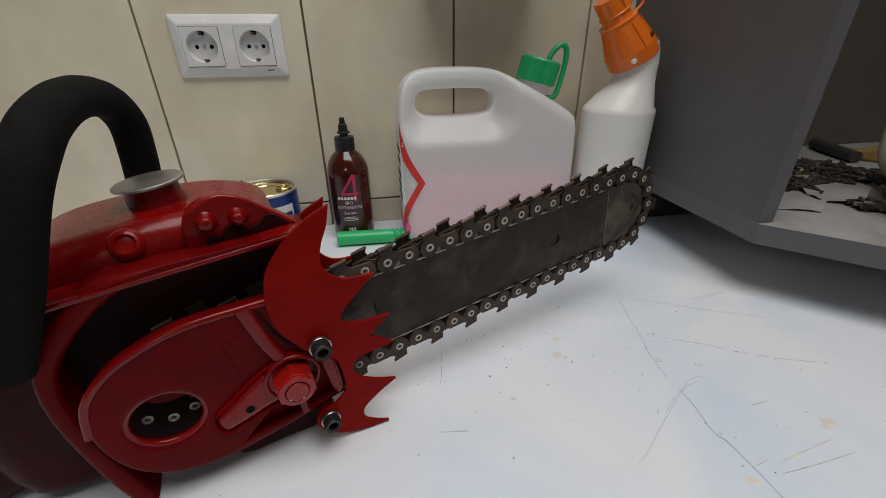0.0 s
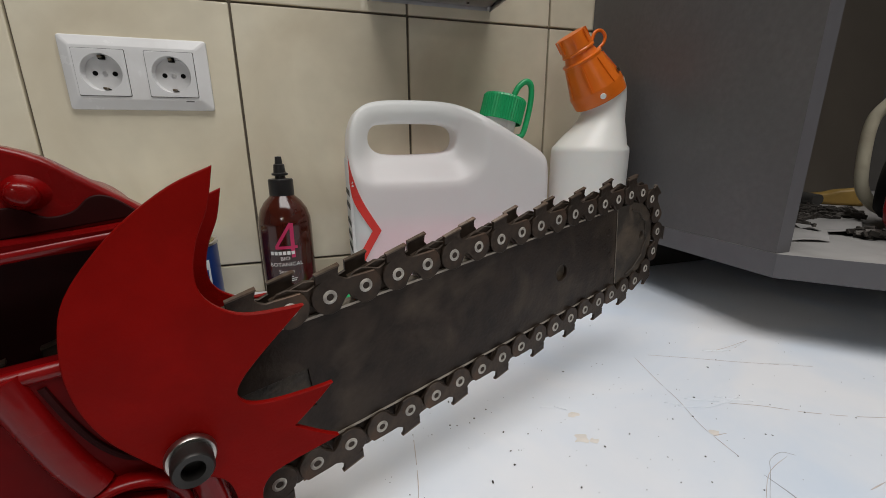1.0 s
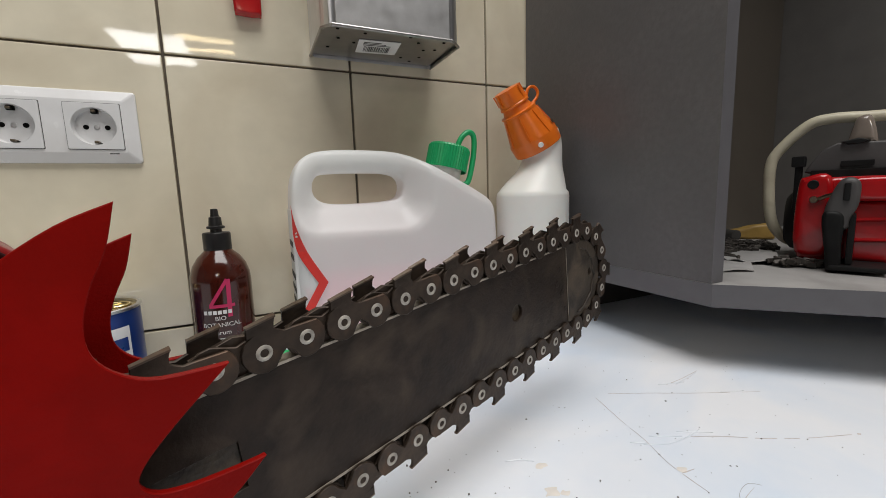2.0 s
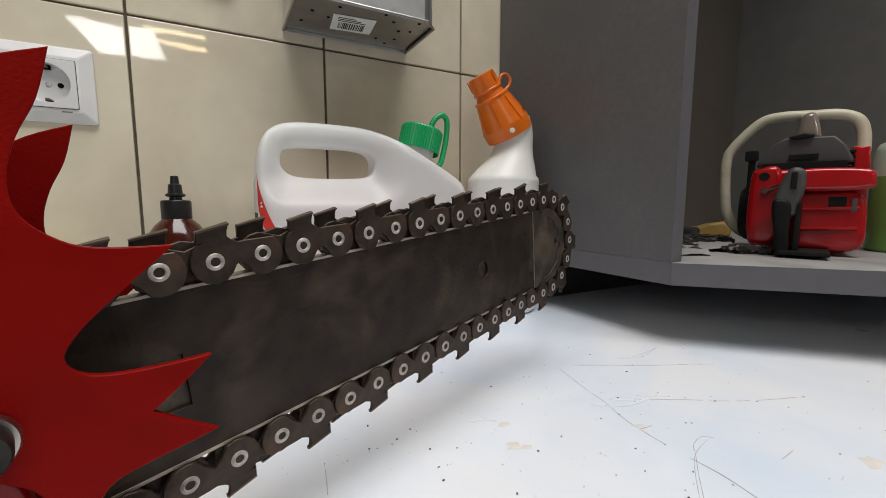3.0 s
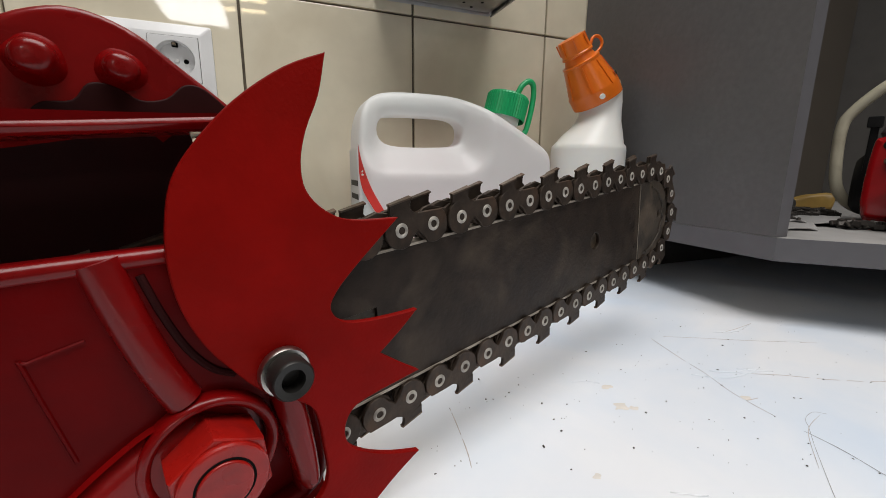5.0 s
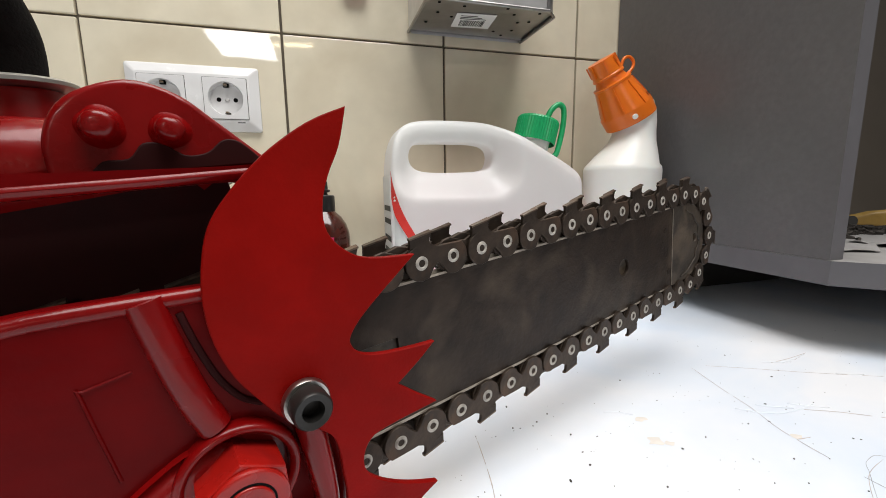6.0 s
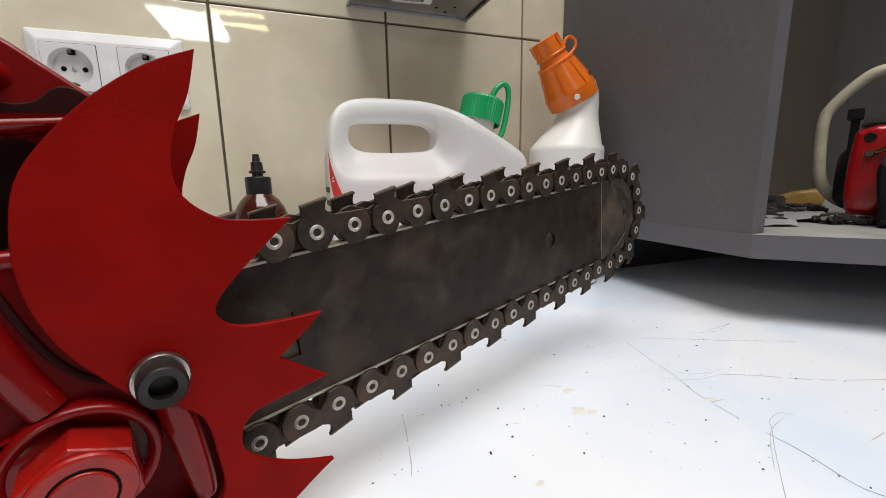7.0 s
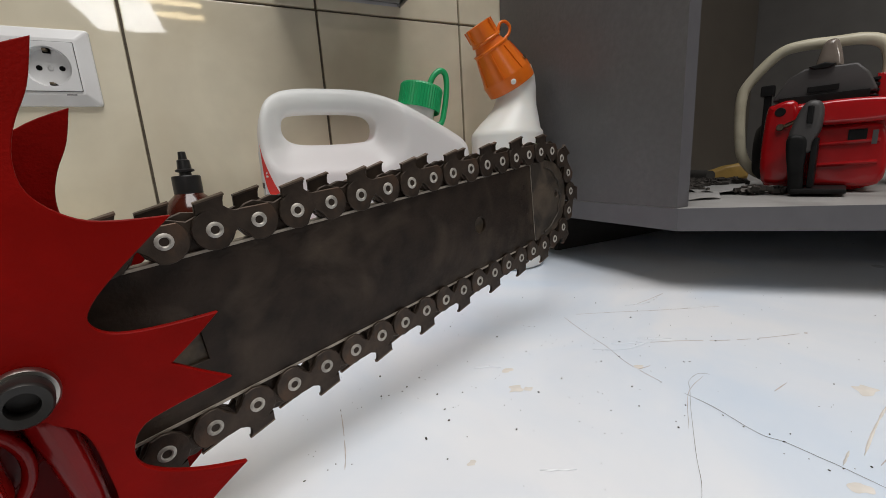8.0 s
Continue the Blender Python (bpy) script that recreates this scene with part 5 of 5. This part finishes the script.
scratch([(.501, -.4824), (.488, -.485)], 0.0012, M_STAIN, "smear", "faint grey-brown smear on the worktop")
scratch([(.528, -.440), (.544, -.439)], 0.0007)
scratch([(.2806, -.420), (.305, -.423)], 0.0008)
scratch([(.501, -.493), (.530, -.4915), (.565, -.4886)], 0.0006)
scratch([(.455, -.436), (.486, -.4157), (.511, -.409)], 0.0003)
scratch([(.517, -.410), (.511, -.4055), (.4985, -.408), (.490, -.414), (.475, -.424), (.461, -.434), (.439, -.450), (.425, -.461), (.410, -.470)], 0.00016, M_CUT, "hair", "thin dark hair lying on the worktop")
for pts in ([(.4885, -.351), (.504, -.358), (.521, -.359), (.540, -.357)], [(.482, -.345), (.492, -.351)], [(.523, -.351), (.545, -.364)], [(.500, -.346), (.521, -.357)], [(.575, -.296), (.600, -.3035)], [(.590, -.303), (.628, -.296)], [(.610, -.330), (.630, -.338)], [(.392, -.322), (.402, -.325), (.409, -.331)], [(.370, -.420), (.385, -.428)]):
    scratch(pts, 0.0012, M_DESK, "scuff", "raised white scuff torn in the plastic sheet")


def stain(x, y, r, seed):
    """A thin dried spill with a ragged rim."""
    rng = random.Random(seed)
    pts = spline([(r * (0.5 + 0.7 * rng.random()) * math.cos(k * 0.7), r * (0.4 + 0.5 * rng.random()) * math.sin(k * 0.7)) for k in range(9)], (), 4)
    b = bmesh.new()
    b.faces.new([b.verts.new((q.x, q.y, 0)) for q in pts])
    ob = part("dried_stain", b, M_STAIN, m=Matrix.Translation((x, y, DESK + 0.00012)), smooth=0)
    return tagged(ob, "small dried brown stain on the white worktop", "stain", "marks on the worktop")


for k, (x, y, r) in enumerate(((.4105, -.336, .0042), (.402, -.358, .0060), (.408, -.362, .0032), (.5714, -.465, .008), (.478, -.494, .005), (.345, -.40, .0025), (.488, -.380, .004))):
    stain(x, y, r, k)


def filings():
    """Scattered crumbs of metal and dirt."""
    rng = random.Random(11)
    b = bmesh.new()
    larger = [(.3707, -.3438), (.4342, -.3641), (.4419, -.3875), (.4338, -.4046), (.4552, -.4288), (.5644, -.4535), (.4969, -.4914), (.4793, -.4835), (.4842, -.4584), (.4839, -.4646), (.4856, -.486),
              (.3287, -.322), (.3854, -.369), (.31, -.3253), (.4505, -.4098), (.4731, -.3613), (.567, -.384), (.5942, -.3987), (.6034, -.414), (.298, -.3215)]
    for k in range(240):
        if k < len(larger):
            x, y = larger[k]
        elif k < 140:
            x, y = rng.gauss(0.43, 0.10), rng.gauss(-0.36, 0.06)
        else:
            x, y = rng.uniform(0.25, 0.80), rng.uniform(-0.55, -0.22)
        if x > 0.62 and y > -0.26 or y > -0.05:
            continue
        s = 0.00025 + 0.0006 * rng.random() ** 4 if k >= len(larger) else rng.uniform(0.0004, 0.0008)
        m = Matrix.Translation((x, y, DESK + s * 0.4)) @ Euler((rng.uniform(-0.2, 0.2), rng.uniform(-0.2, 0.2), rng.uniform(0, 6))).to_matrix().to_4x4()
        q = bmesh.new()
        bmesh.ops.create_icosphere(q, subdivisions=1, radius=1, matrix=Matrix.Diagonal((s * rng.uniform(0.6, 1.5), s * 0.8, s * 0.5, 1)))
        merge(b, q, m)
    ob = part("metal_filings", b, M_CRUMB, smooth=0)
    tagged(ob, "dark metal filings scattered over the white worktop", "filings", kind="stuff")


filings()

# ---------------------------------------------------------------- wall tiles
TILE_W, TILE_H, JOINT = 0.200, 0.300, 0.0028
tb = box(0, TILE_W - JOINT, 0.0, 0.0058, 0, TILE_H - JOINT, 0.0012, 2)
tile_ob = link_mesh("tile", tb, M_TILE, 0)
tile_mesh = tile_ob.data
bpy.data.objects.remove(tile_ob)
for row in range(-1, 4):
    for col in range(-9, 6):
        x = 0.1745 + JOINT / 2 + col * TILE_W
        z = 0.044 + JOINT / 2 + row * TILE_H
        if x + TILE_W > 1.32:
            continue
        sharing("tile", tile_mesh, wall, Matrix.Translation((x, 0.0002 * ((row * 7 + col * 3) % 3 - 1), z)))
